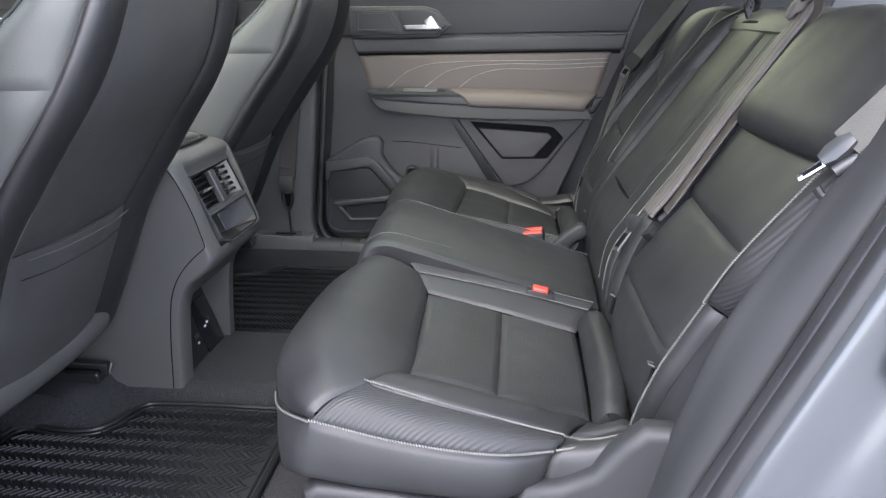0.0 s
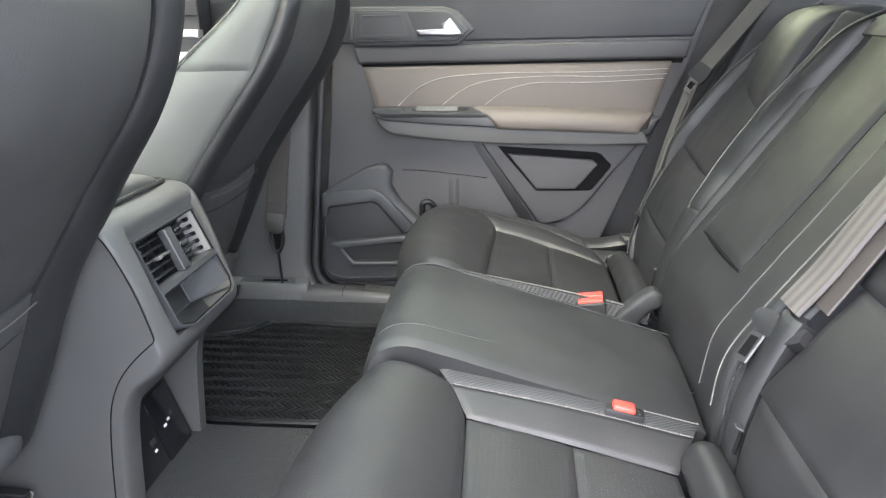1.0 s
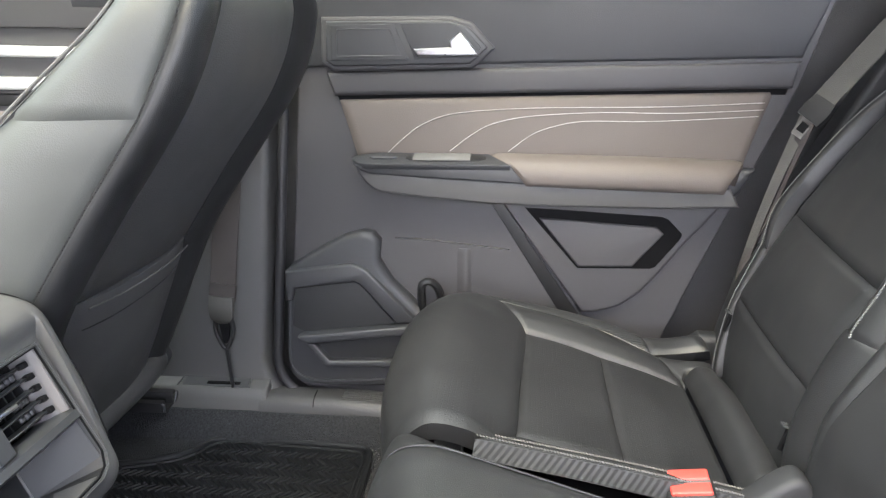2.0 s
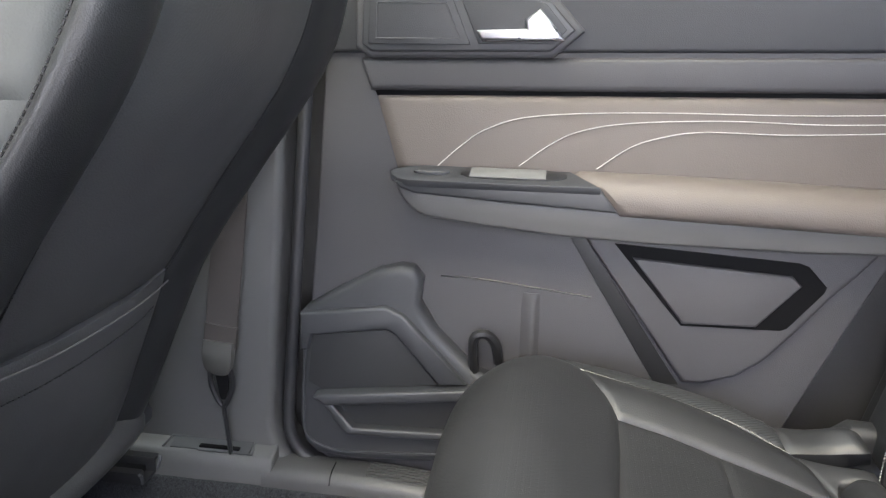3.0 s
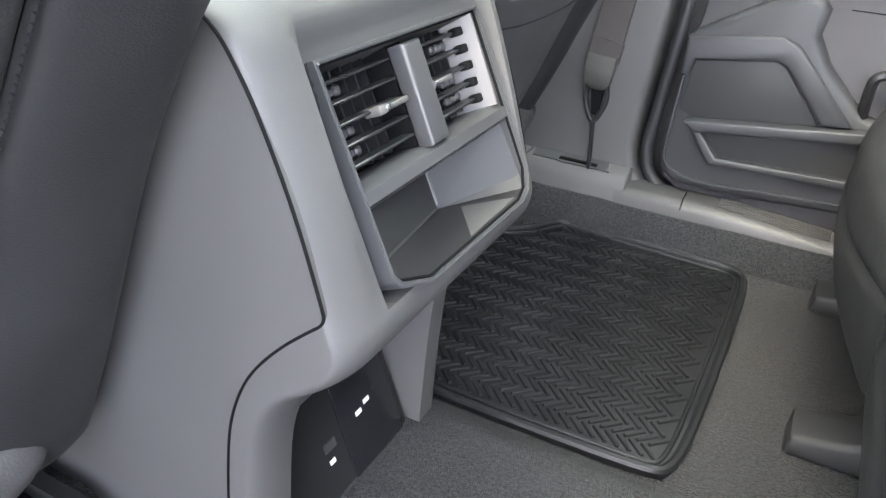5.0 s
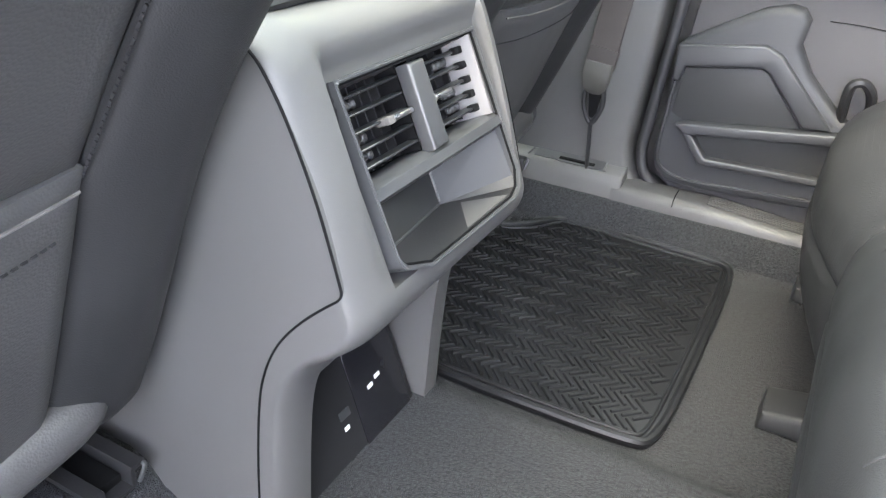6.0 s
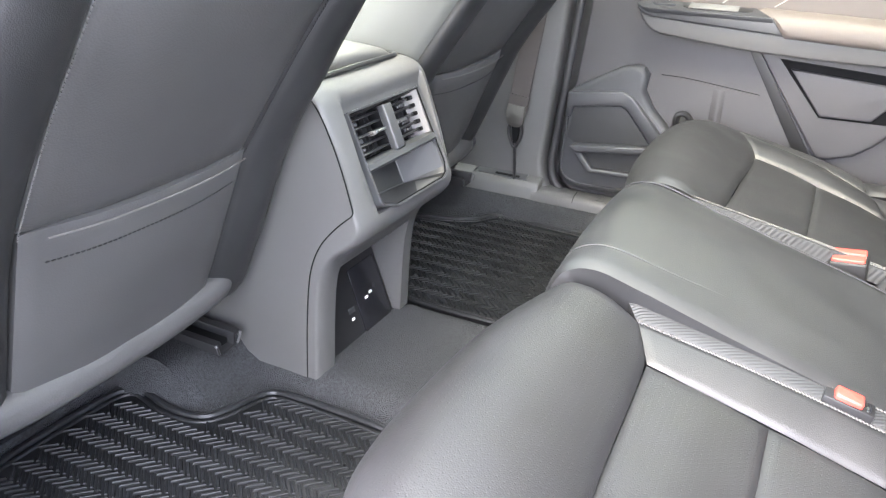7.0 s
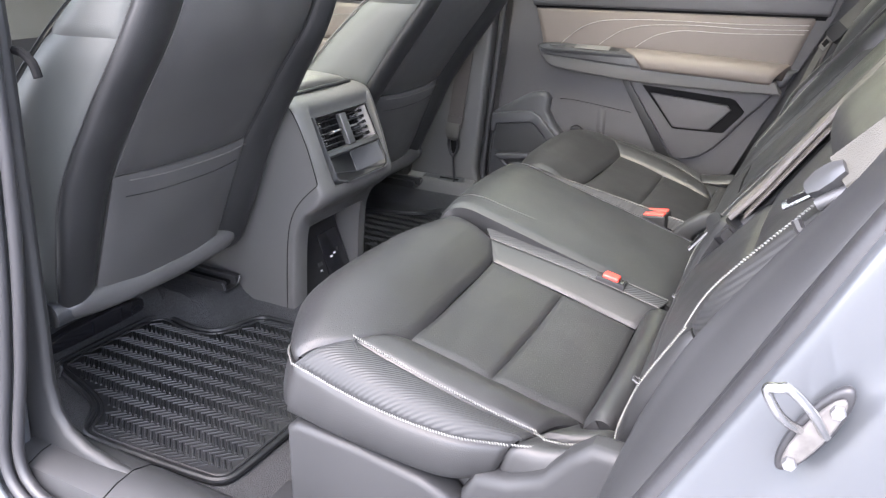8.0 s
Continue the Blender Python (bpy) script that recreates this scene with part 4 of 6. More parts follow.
    part("divider", on_face(prism([(-0.0112, 0.076), (0.0112, 0.076), (0.0112, 0.1425), (-0.0112, 0.1425)], "z", -0.010, 0.004, 0.003, 3)), SATIN, c, "satin grey divider")
    # near-black filler behind the divider, shade put in as colour
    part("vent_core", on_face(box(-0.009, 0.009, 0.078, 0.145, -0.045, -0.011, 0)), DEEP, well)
    part("vent_roof", on_face(prism([(0.1455, -0.040), (0.1455, 0.0), (0.139, -0.040)], "x", -0.093, 0.093)), PLASTIC, well)
    for s in (1, -1):
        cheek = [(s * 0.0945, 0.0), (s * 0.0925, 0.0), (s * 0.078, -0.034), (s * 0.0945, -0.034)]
        # far cheek painted paler as if lit, near one left plain
        part("vent_cheek", on_face(prism(cheek, "y", 0.077, 0.146)) if s > 0 else on_face(prism(cheek[::-1], "y", 0.077, 0.146)), CHEEK_LIT if s < 0 else PLASTIC, well)
        for k in range(5):
            q = 0.0865 + 0.0124 * k
            lo, hi = (0.0115, 0.0875) if s > 0 else (-0.0815, -0.0115)
            slat = box(lo, hi, -0.0011, 0.0011, -0.011, 0.0, 0.0008, 1)
            bmesh.ops.transform(slat, matrix=Matrix.Translation((0, q, -0.008)) @ Matrix.Rotation(radians(4), 4, "X"), verts=slat.verts)
            part("slat", on_face(slat), SLAT, well)
            end = (hi - 0.004, hi + 0.001) if s > 0 else (lo - 0.003, lo + 0.004)
            part("pivot", on_face(box(end[0], end[1], q - 0.0030, q + 0.0030, -0.014, -0.005, 0.0012, 2)), DEEP, well)
        for k in range(6):
            w = s * (0.022 + 0.0115 * k)
            part("vane", on_face(box(w - 0.0008, w + 0.0008, 0.080, 0.143, -0.038, -0.022, 0)), PLASTIC_BLACK, well)
        for k in (0, 1, 3):
            q = 0.0865 + 0.0124 * k
            for j in range(3):
                w = s * 0.066 + (j - 1) * 0.0075
                part("vane_link", on_face(box(w - 0.0032, w + 0.0032, q + 0.0030, q + 0.0095, -0.023, -0.018, 0.0015, 1)), VINYL, well)
        slider = part("slider", on_face(box(s * 0.030 - 0.014, s * 0.030 + 0.012, 0.1085, 0.1125, -0.014, -0.0005, 0.0012)), STEEL, well, "bright vent slider")
        part("slider_grip", on_face(box(s * 0.030 + 0.009, s * 0.030 + 0.019, 0.1075, 0.1135, -0.014, -0.001, 0.0015)), GREYTAN, slider)
    # wedge-shaped tray: a floor and two walls that meet in a corner
    def facet(name, pts, mat):
        bm = bmesh.new()
        tv, lv = [[bm.verts.new(tuple(np.add(p, (0, lift, lift)))) for p in pts] for lift in (0.0, -0.0025)]
        for vs in (tv, lv):
            for k in range(1, len(vs) - 1):
                bm.faces.new((vs[0], vs[k], vs[k + 1]))
        for k in range(len(tv)):
            j = (k + 1) % len(tv)
            bm.faces.new((tv[k], tv[j], lv[j], lv[k]))
        return part(name, on_face(bm), mat, c, smooth=name == "tray_floor")
    left, deep, right = (0.0935, 0.032, -0.002), (-0.058, 0.0140, -0.058), (-0.0985, 0.0185, -0.002)
    facet("tray_floor", [deep, left, (0.0935, 0.018, 0.001), (0.060, 0.0065, 0.001), (-0.080, 0.0045, 0.001), (-0.094, 0.009, 0.0), right], PLASTIC_BLACK)
    facet("tray_wall", [left, deep, (deep[0], 0.070, deep[2]), (left[0], 0.070, left[2])], SIDE)
    facet("tray_wall", [deep, right, (right[0], 0.068, right[2] - 0.004), (deep[0], 0.068, deep[2])], SIDE)
    part("tray_seam", on_face(tube([(deep[0], 0.017, deep[2] + 0.0008), (deep[0], 0.062, deep[2] + 0.0008)], 0.0013, 6)), CUP, c)
    part("tray_seam", on_face(tube([tuple(np.add(left, (-0.004, 0, -0.001))), tuple(np.add(deep, (0.002, 0.001, 0.001)))], 0.0010, 6)), SATIN, c)
    # lower socket panel
    lean = Matrix.Translation((-0.6405, 0, 0.08)) @ Matrix.Rotation(radians(-19), 4, "Y") @ Matrix.Translation((0.6405, 0, -0.08))
    def leaning(bm):
        bmesh.ops.transform(bm, matrix=lean, verts=bm.verts)
        return bm
    sockets = part("socket_panel", leaning(prism([(CY - 0.096, 0.002), (CY + 0.096, 0.002), (CY + 0.090, 0.175), (CY - 0.090, 0.175)], "x", -0.646, -0.6405, 0.001)), PLASTIC_BLACK, c, "black leaning socket panel")
    part("socket_door", leaning(prism([(CY + 0.008, 0.02), (CY + 0.088, 0.02), (CY + 0.084, 0.138), (CY + 0.008, 0.138)], "x", -0.641, -0.6385, 0.0008)), SCREEN, sockets)
    part("panel_lip", box(-0.646, -0.612, CY - 0.098, CY + 0.098, 0.002, 0.010, 0.003), SATIN, c)
    for y, z in ((CY + 0.034, 0.079), (CY + 0.048, 0.083)):
        part("socket_mark", leaning(box(-0.6386, -0.6380, y - 0.0045, y + 0.0045, z - 0.0022, z + 0.0022, 0)), WHITE, sockets)
    part("usb_port", leaning(box(-0.6408, -0.6392, CY - 0.018, CY - 0.002, 0.070, 0.079, 0.002)), SATIN, sockets)
    part("socket_mark", leaning(box(-0.6405, -0.6394, CY - 0.016, CY - 0.009, 0.058, 0.062, 0)), WHITE, sockets)
    # lid of the armrest box ahead of it
    lid = [[(x, CY + w, z + 0.012 * (1 - (w / 0.12) ** 2)) for w in (-0.118, -0.08, 0, 0.08, 0.118)] for x, z in ((-1.12, 0.478), (-0.9, 0.480), (-0.72, 0.482), (-0.650, 0.478), (-0.632, 0.470))]
    # lid colour carries the sun that falls on it
    pad("armrest_lid", lid, LID_SUNLIT, c, "padded black lid, sunlight in its paler tone", puff=0.004, roll=0.012, edge=0.02, out=(0, 0, 1))
    part("lid_gap", tube([(-0.70, CY - 0.124, 0.470), (-0.634, CY - 0.118, 0.4735), (-0.622, CY - 0.06, 0.4765), (-0.620, CY, 0.4775), (-0.622, CY + 0.06, 0.4765), (-0.634, CY + 0.118, 0.4735), (-0.70, CY + 0.124, 0.470)], 0.004, 8, 40), PLASTIC_BLACK, c)
    return c


console()


# ---- rubber mats ----
MAT = [(-0.655, 0.168), (-0.400, 0.170), (-0.372, 0.185), (-0.366, 0.30), (-0.364, 0.60), (-0.378, 0.635), (-0.42, 0.642), (-0.630, 0.652), (-0.662, 0.645), (-0.678, 0.625), (-0.700, 0.588),
       (-0.76, 0.562), (-0.868, 0.535), (-0.886, 0.51), (-0.882, 0.32), (-0.868, 0.280), (-0.840, 0.268), (-0.780, 0.284), (-0.720, 0.280), (-0.700, 0.245), (-0.685, 0.190)]


def floor_mat(side):
    ob = thing("floor_mat", "black ribbed rubber mat with a raised rim in the footwell", "floor mat", "rubber footwell mats")
    poly = [(x, CY - side * w) for x, w in MAT]
    z = 0.007
    round_poly = [tuple(map(float, p)) for p in chaikin(poly, 2, True)]
    base_sheet = part("base", prism(round_poly, "z", 0.001, z, 0.002), RUBBER, ob)
    for d, r, name in ((0.004, 0.0055, "rim"), (0.017, 0.0028, "inner_rim")):
        loop = shrink(poly, d)
        line = chaikin([(*p, z + r * 0.35) for p in loop], 3, True)
        line = np.vstack([line, line[:1]])
        part(name, tube(line, r, 8), RUBBER, base_sheet)
    field, limit = shrink(poly, 0.026), shrink(poly, 0.012)
    vs, fs = [], []
    u, n, c45 = 0.0090, 3, math.sqrt(0.5)
    for i in range(-140, 140):
        for j in range(-27, 28):
            for x0, x1, y0, y1 in ((0, n, 0, 1), (n, n + 1, 1 - n, 1)):
                def corners(e):
                    long, short, out = 0.10 + e / u, 0.25 + e / u, []
                    gx, gy = (long, short) if x1 - x0 > y1 - y0 else (short, long)
                    for p, q in ((x0 + gx, y0 + gy), (x1 - gx, y0 + gy), (x1 - gx, y1 - gy), (x0 + gx, y1 - gy)):
                        p, q = (p + i + n * j) * u, (q + i - n * j) * u
                        out.append((-0.62 + (p + q) * c45, CY - side * 0.40 + (q - p) * c45))
                    return out
                quad = corners(0.0)
                mx, my = sum(p[0] for p in quad) / 4, sum(p[1] for p in quad) / 4
                if not inside(field, mx, my) or sum(inside(limit, *p) for p in quad) < 4:
                    continue
                base = len(vs)
                vs += [(px, py, z - 0.0005) for px, py in quad]
                for inset, h in ((0.0004, 0.0018), (0.0009, 0.0028), (0.0015, 0.0030)):
                    vs += [(px, py, z + h) for px, py in corners(inset)]
                for ring_at in (0, 4, 8):
                    for k in range(4):
                        m = (k + 1) % 4
                        fs.append([base + ring_at + k, base + ring_at + m, base + ring_at + 4 + m, base + ring_at + 4 + k])
                fs.append([base + 12 + k for k in range(4)])
    me = bpy.data.meshes.new("tread")
    me.from_pydata(vs, [], fs)
    me.materials.append(RUBBER)
    tread = new("tread", me)
    tread.parent = ob
    tagged(tread, "raised zigzag rubber ribs", kind="stuff")
    return ob


for side in (1, -1):
    floor_mat(side)


# ---- front seats, seen from behind ----
SEAT = [  # height, rear face, half width of the back panel, half width at the side seam, depth of the side
    (0.165, -0.735, 0.142, 0.205, 0.20), (0.27, -0.690, 0.146, 0.224, 0.20), (0.41, -0.630, 0.150, 0.240, 0.19), (0.53, -0.549, 0.152, 0.243, 0.17),
    (0.64, -0.470, 0.150, 0.238, 0.135), (0.73, -0.432, 0.138, 0.218, 0.075), (0.785, -0.430, 0.120, 0.188, 0.05)]


INBOARD = (0.232, 0.234, 0.236, 0.227, 0.202, 0.182, 0.165)  # half width of the driver's seat beside the console


def car_front_seat(yc, out_side, what):
    s = thing("car_seat", "black leather " + what + " front seat with a map pocket on its back", "car seat", "front seats")
    def P(dx, w, row):
        return (row[1] + dx, yc - out_side * w, row[0])
    up = SEAT[2:]
    rows = [[P(-0.004, -r[2], r), P(0.004, -r[2] * 0.4, r), P(0.004, r[2] * 0.4, r), P(-0.004, r[2], r)] for r in up]
    pad("back_panel", rows, VINYL, s, "black vinyl back panel", 34, 26, 0.006, 0.004, 0.012, out=(1, 0, -0.5))
    low = SEAT[:3]
    rows = [[P(0.004, -r[2], r), P(0.012, -r[2] * 0.4, r), P(0.012, r[2] * 0.4, r), P(0.004, r[2], r)] for r in low]
    lift = [(x, y, z + (0.005 if abs(y - yc) > 0.1 else 0.0)) for x, y, z in rows[-1]]
    rows[-1] = lift
    pocket = pad("map_pocket", rows, VINYL, s, "soft black map pocket", 26, 26, 0.006, 0.004, 0.012, out=(1, 0, -0.5))
    top = cr([(x + 0.007, y, z - 0.004) for x, y, z in lift], 40)
    stitches("pocket_stitching", snap(pocket, top[3:-3] - np.array([0, 0, 0.030]), (-1, 0, 0)), (1, 0, -0.5), PLASTIC_BLACK, pocket, pitch=0.006, length=0.0045, width=0.0012, slant=0, lift=0.001, smooth=False)
    # pale thin rod paints the highlight along the pocket's top crease
    part("pocket_highlight", tube(top[2:-3], 0.0010, 6), GREYTAN, pocket)
    for t in (1, -1):
        rows_at = [(*r[:3], w, r[4]) for r, w in zip(SEAT, INBOARD)] if t < 0 < out_side else SEAT
        rows = [[P(-0.004, t * r[2], r), P(0.010, t * (r[2] * 0.66 + r[3] * 0.34), r), P(0.013, t * (r[2] * 0.36 + r[3] * 0.64), r), P(0.006, t * (r[2] * 0.1 + r[3] * 0.9), r), P(-0.008, t * r[3], r)] for r in rows_at]
        bolster = pad("bolster", rows, LEATHER, s, "", 40, 16, 0.004, 0.004, 0.010, out=(1, -out_side * t * 0.5, 0))
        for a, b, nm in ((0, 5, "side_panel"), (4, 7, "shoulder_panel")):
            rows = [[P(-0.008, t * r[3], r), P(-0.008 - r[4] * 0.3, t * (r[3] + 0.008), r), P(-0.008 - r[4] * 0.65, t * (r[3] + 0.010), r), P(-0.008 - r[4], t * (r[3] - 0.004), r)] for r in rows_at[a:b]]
            # side light on these panels is put into the FLANK colour
            pad(nm, rows, FLANK, s, "smooth grey black side panel, side light in its tone", 24, 16, 0.003, 0.004, 0.010, out=(0, -out_side * t, 0))
        seam = [P(-0.0075, t * (r[3] + 0.000), r) for r in rows_at]
        stitches("side_stitching", seam, (0.6, -out_side * t, 0), DARK_THREAD if t > 0 else PLASTIC_BLACK, bolster, pitch=0.0055, length=0.004, width=0.0016, slant=0, lift=0.0015)
        seam = [P(-0.004, t * r[2], r) for r in rows_at[2:]]
        stitches("back_stitching", seam, (1, 0, -0.5), SEAM_GREY if t > 0 and out_side > 0 else PLASTIC_BLACK, bolster, pitch=0.0048, length=0.0042, width=0.0018, slant=0, lift=0.0012)
        piping = [P(-0.008 - r[4], t * (r[3] - 0.002), r) for r in rows_at[1:]]
        part("piping", tube(piping, 0.0018, 6, 40), SEAM_GREY if t < 0 else LEATHER, s)
        inner_face = [[P(-0.008 - r[4], t * (r[3] - 0.004), r), P(-0.02 - r[4], t * (r[3] - 0.05), r), P(-0.02 - r[4], t * (r[3] * 0.5), r), P(-0.02 - r[4], 0, r)] for r in rows_at]
        pad("front_face", inner_face, LEATHER, s, "", 20, 12, 0.0, 0.003, out=(-1, 0, 0.5))
    cap = [[(x, yc - out_side * w, z) for w, z in ((-0.188, 0.772), (-0.10, 0.795), (0, 0.80), (0.10, 0.795), (0.188, 0.772))] for x in (-0.435, -0.47, -0.52, -0.56)]
    pad("top", cap, LEATHER, s, "", 14, 20, 0.004, 0.012, 0.03, out=(0, 0, 1))
    for w in (-0.06, 0.06):
        part("headrest_post", tube([(-0.48, yc + w, 0.78), (-0.46, yc + w, 0.88)], 0.007, 10), CHROME, s)
    head = [[(x + 0.15 * (z - 0.86), yc + w, z) for w in (-0.12, -0.06, 0.0, 0.06, 0.12)] for x, z in ((-0.52, 0.86), (-0.43, 0.86), (-0.40, 0.93), (-0.40, 1.0), (-0.44, 1.05), (-0.53, 1.05))]
    pad("headrest", head, LEATHER, s, "", 24, 18, 0.01, 0.01, 0.03, 0.06, out=(1, 0, 0))
    # base: grey lower bar, cushion underside and runners
    bar = [(-0.722, yc + out_side * 0.184, 0.204), (-0.718, yc + out_side * 0.160, 0.198), (-0.718, yc + out_side * 0.05, 0.191), (-0.720, yc - out_side * 0.10, 0.189), (-0.722, yc - out_side * 0.175, 0.192), (-0.728, yc - out_side * 0.200, 0.192)]
    roll = part("lower_bar", tube(bar, [0.010, 0.021, 0.025, 0.025, 0.023, 0.019], 14, 30), VINYL, s, "grey lower trim roll")
    part("bar_end", tube([(-0.728, yc - out_side * 0.192, 0.190), (-0.732, yc - out_side * 0.222, 0.188)], 0.0215, 12), DOOR_LOW, roll, "dark end cap")
    part("cushion_base", box(-1.28, -0.84, yc - 0.235, yc + 0.235, 0.13, 0.33, 0.03, 3), VINYL, s)
    cover = [tuple(map(float, p)) for p in chaikin([(-0.93, 0.08), (-0.80, 0.10), (-0.748, 0.150), (-0.735, 0.20), (-0.737, 0.262), (-0.760, 0.288), (-0.80, 0.31), (-0.93, 0.32)], 2, True)]
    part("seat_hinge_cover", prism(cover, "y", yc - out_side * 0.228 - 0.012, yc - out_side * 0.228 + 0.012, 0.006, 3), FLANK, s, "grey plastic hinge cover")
    for w, x1, z in ((-0.204, -0.747, 0.060), (0.246, -0.738, 0.070)):
        y = yc - out_side * w
        channel = [(-0.028, 0.018), (-0.028, 0.024), (-0.015, 0.024), (-0.013, 0.020), (-0.013, 0.004), (0.013, 0.004), (0.013, 0.020), (0.015, 0.024), (0.028, 0.024), (0.028, 0.018), (0.018, 0.018), (0.018, 0.0), (-0.018, 0.0), (-0.018, 0.018)]
        runner = part("runner", prism([(y + a, z + b) for a, b in channel], "x", -1.3, x1, 0.0012, 2), PLASTIC_BLACK, s, "black steel seat runner")
        part("runner_slide", box(-1.3, x1 - 0.012, y - 0.0125, y + 0.0125, z + 0.0045, z + 0.014, 0.002), DEEP, runner)
        for t in (-1, 1):
            # lips coloured paler than the runner to paint the reflection on them
            part("runner_lip", tube([(x1, y + t * 0.026, z + 0.022), (x1 + 0.003, y + t * 0.026, z + 0.020), (x1 + 0.002, y + t * 0.023, z + 0.012), (x1, y + t * 0.020, z + 0.004)], 0.0022, 6, 10), SATIN, runner)
    return s


car_front_seat(0.987, 1, "driver's")
car_front_seat(2 * CY - 0.987, -1, "passenger's")


def heater_duct(side):
    h = thing("floor_duct", "black plastic floor duct strip under the front seat", "duct", "floor ducts")
    y = lambda w: CY - side * w
    a, b = sorted((y(0.286), y(0.522)))
    slot = [tuple(map(float, p)) for p in chaikin([(a, 0.028), (a + 0.010, 0.016), (b - 0.006, 0.016), (b, 0.030), (b - 0.006, 0.054), (a + 0.010, 0.054)], 2, True)]
    part("housing", prism(slot, "x", -0.945, -0.896, 0.006, 3), SCREEN, h)
    for w in (0.35, 0.42):
        c = y(w)
        part("housing_joint", box(-0.898, -0.8945, c - 0.002, c + 0.002, 0.020, 0.050, 0.0008, 1), DEEP, h)
    part("clip", tube([(-0.905, y(0.524), 0.038), (-0.890, y(0.532), 0.032)], 0.008, 8), SILVER, h, "pale clip")


for side in (1, -1):
    heater_duct(side)


# ---- rear bench ----
BACK_UP = (-0.78, 0, 0.62)
BACK_Z = [0.205, 0.265, 0.335, 0.398, 0.455, 0.508, 0.560, 0.615, 0.668, 0.715]
BACK_OUT = [0.176, 0.180, 0.194, 0.232, 0.270, 0.310, 0.349, 0.392, 0.435, 0.475]  # rear bench backs: outboard edge
BACK_IN = [0.170, 0.174, 0.186, 0.206, 0.240, 0.272, 0.304, 0.340, 0.375, 0.406]  # inboard edge


def back_in(z, side):
    return float(np.interp(z, BACK_Z, BACK_IN)) + (0.036 * smooth01(0.33, 0.43, z) if side > 0 else 0.0)


def outer_seat(side):
    M = lambda pts: mirror_side(pts, side)
    s = thing("rear_seat", "black leather outer rear seat with pale contrast stitching", "car seat", "outer rear seats")
    out_y = (0, -side, 0)
    # cushion
    ws = [0.186, 0.30, 0.42, 0.53, 0.61, 0.656]
    nose = [[(x, w, z) for x, w, z in zip(xs, wr, zs)] for xs, wr, zs in (
        ((-0.262, -0.290, -0.297, -0.290, -0.252, -0.211), ws, (0.245, 0.238, 0.237, 0.241, 0.258, 0.274)),
        ((-0.252, -0.280, -0.287, -0.279, -0.242, -0.206), ws, (0.292, 0.292, 0.292, 0.293, 0.293, 0.287)),
        ((-0.222, -0.240, -0.245, -0.238, -0.213, -0.190), [0.186, 0.30, 0.42, 0.53, 0.60, 0.644], (0.322, 0.326, 0.327, 0.325, 0.314, 0.298)),
        ((-0.180, -0.188, -0.190, -0.187, -0.180, -0.170), [0.190, 0.29, 0.41, 0.52, 0.59, 0.628], (0.318, 0.321, 0.322, 0.320, 0.311, 0.302)),
        ((-0.142, -0.122, -0.116, -0.109, -0.130, -0.154), [0.196, 0.24, 0.39, 0.535, 0.578, 0.610], (0.299, 0.279, 0.276, 0.280, 0.296, 0.303)))]
    pad("cushion_nose", M(nose), LEATHER_DOTS, s, "", 40, 50, 0.004, 0.005, 0.014, out=(-0.4, 0, 1))
    front = [[(x, w, z) for x, w, z in zip(xs, ws, zs)] for xs, zs in (
        ((-0.262, -0.290, -0.297, -0.290, -0.252, -0.211), (0.245, 0.238, 0.237, 0.241, 0.258, 0.274)),
        ((-0.258, -0.284, -0.291, -0.284, -0.262, -0.222), (0.19, 0.19, 0.19, 0.195, 0.215, 0.236)),
        ((-0.245, -0.265, -0.270, -0.268, -0.262, -0.226), (0.145, 0.145, 0.145, 0.15, 0.175, 0.200)))]
    pad("cushion_front", M(front), LEATHER, s, "", 16, 30, 0.003, 0.004, 0.01, out=(-1, 0, 0))
    for nm, a, b in (("front_insert", 0, 1), ("rear_insert", 1, 2)):
        lines = [[(-0.122, 0.240, 0.277), (-0.119, 0.34, 0.273), (-0.116, 0.45, 0.273), (-0.114, 0.540, 0.279)],
                 [(0.001, 0.242, 0.247), (0.001, 0.34, 0.242), (0.001, 0.44, 0.242), (0.001, 0.532, 0.247)],
                 [(0.121, 0.247, 0.217), (0.123, 0.33, 0.213), (0.123, 0.43, 0.211), (0.122, 0.513, 0.210)]]
        pad(nm, M([lines[a], [tuple(np.add(p, q) / 2 + np.array([0, 0, 0.002])) for p, q in zip(lines[a], lines[b])], lines[b]]), LEATHER_DOTS, s, "pierced leather insert", 22, 36, 0.003, 0.0035, 0.009)
    inner_edge = [(-0.122, 0.240, 0.277), (0.001, 0.242, 0.247), (0.121, 0.247, 0.217)]
    inner_top = [(-0.146, 0.198, 0.299), (0.001, 0.199, 0.272), (0.145, 0.202, 0.240)]
    mids = [tuple(np.add(a, b) / 2 + np.array([0, 0, 0.0015])) for a, b in zip(inner_edge, inner_top)]
    pad("inner_bolster", M([list(q) for q in zip(inner_edge, mids, inner_top)]), LEATHER, s, "", 40, 12, 0.001, 0.0022, 0.005)
    inner_band = [(-0.165, 0.176, 0.312), (0.0, 0.176, 0.280), (0.155, 0.178, 0.245)]
    inner_pad = pad("inner_band", M([list(q) for q in zip(inner_top, inner_band)]), WEAVE, s, "ribbed black trim band", 40, 8, 0.001, 0.002, 0.005)
    outer_edge = [(-0.114, 0.540, 0.279), (0.001, 0.532, 0.247), (0.122, 0.513, 0.210)]
    upper = [(-0.157, 0.610, 0.303), (-0.08, 0.612, 0.282), (0.02, 0.606, 0.253), (0.085, 0.588, 0.228)]
    up3 = [upper[0], (-0.03, 0.611, 0.268), upper[3]]
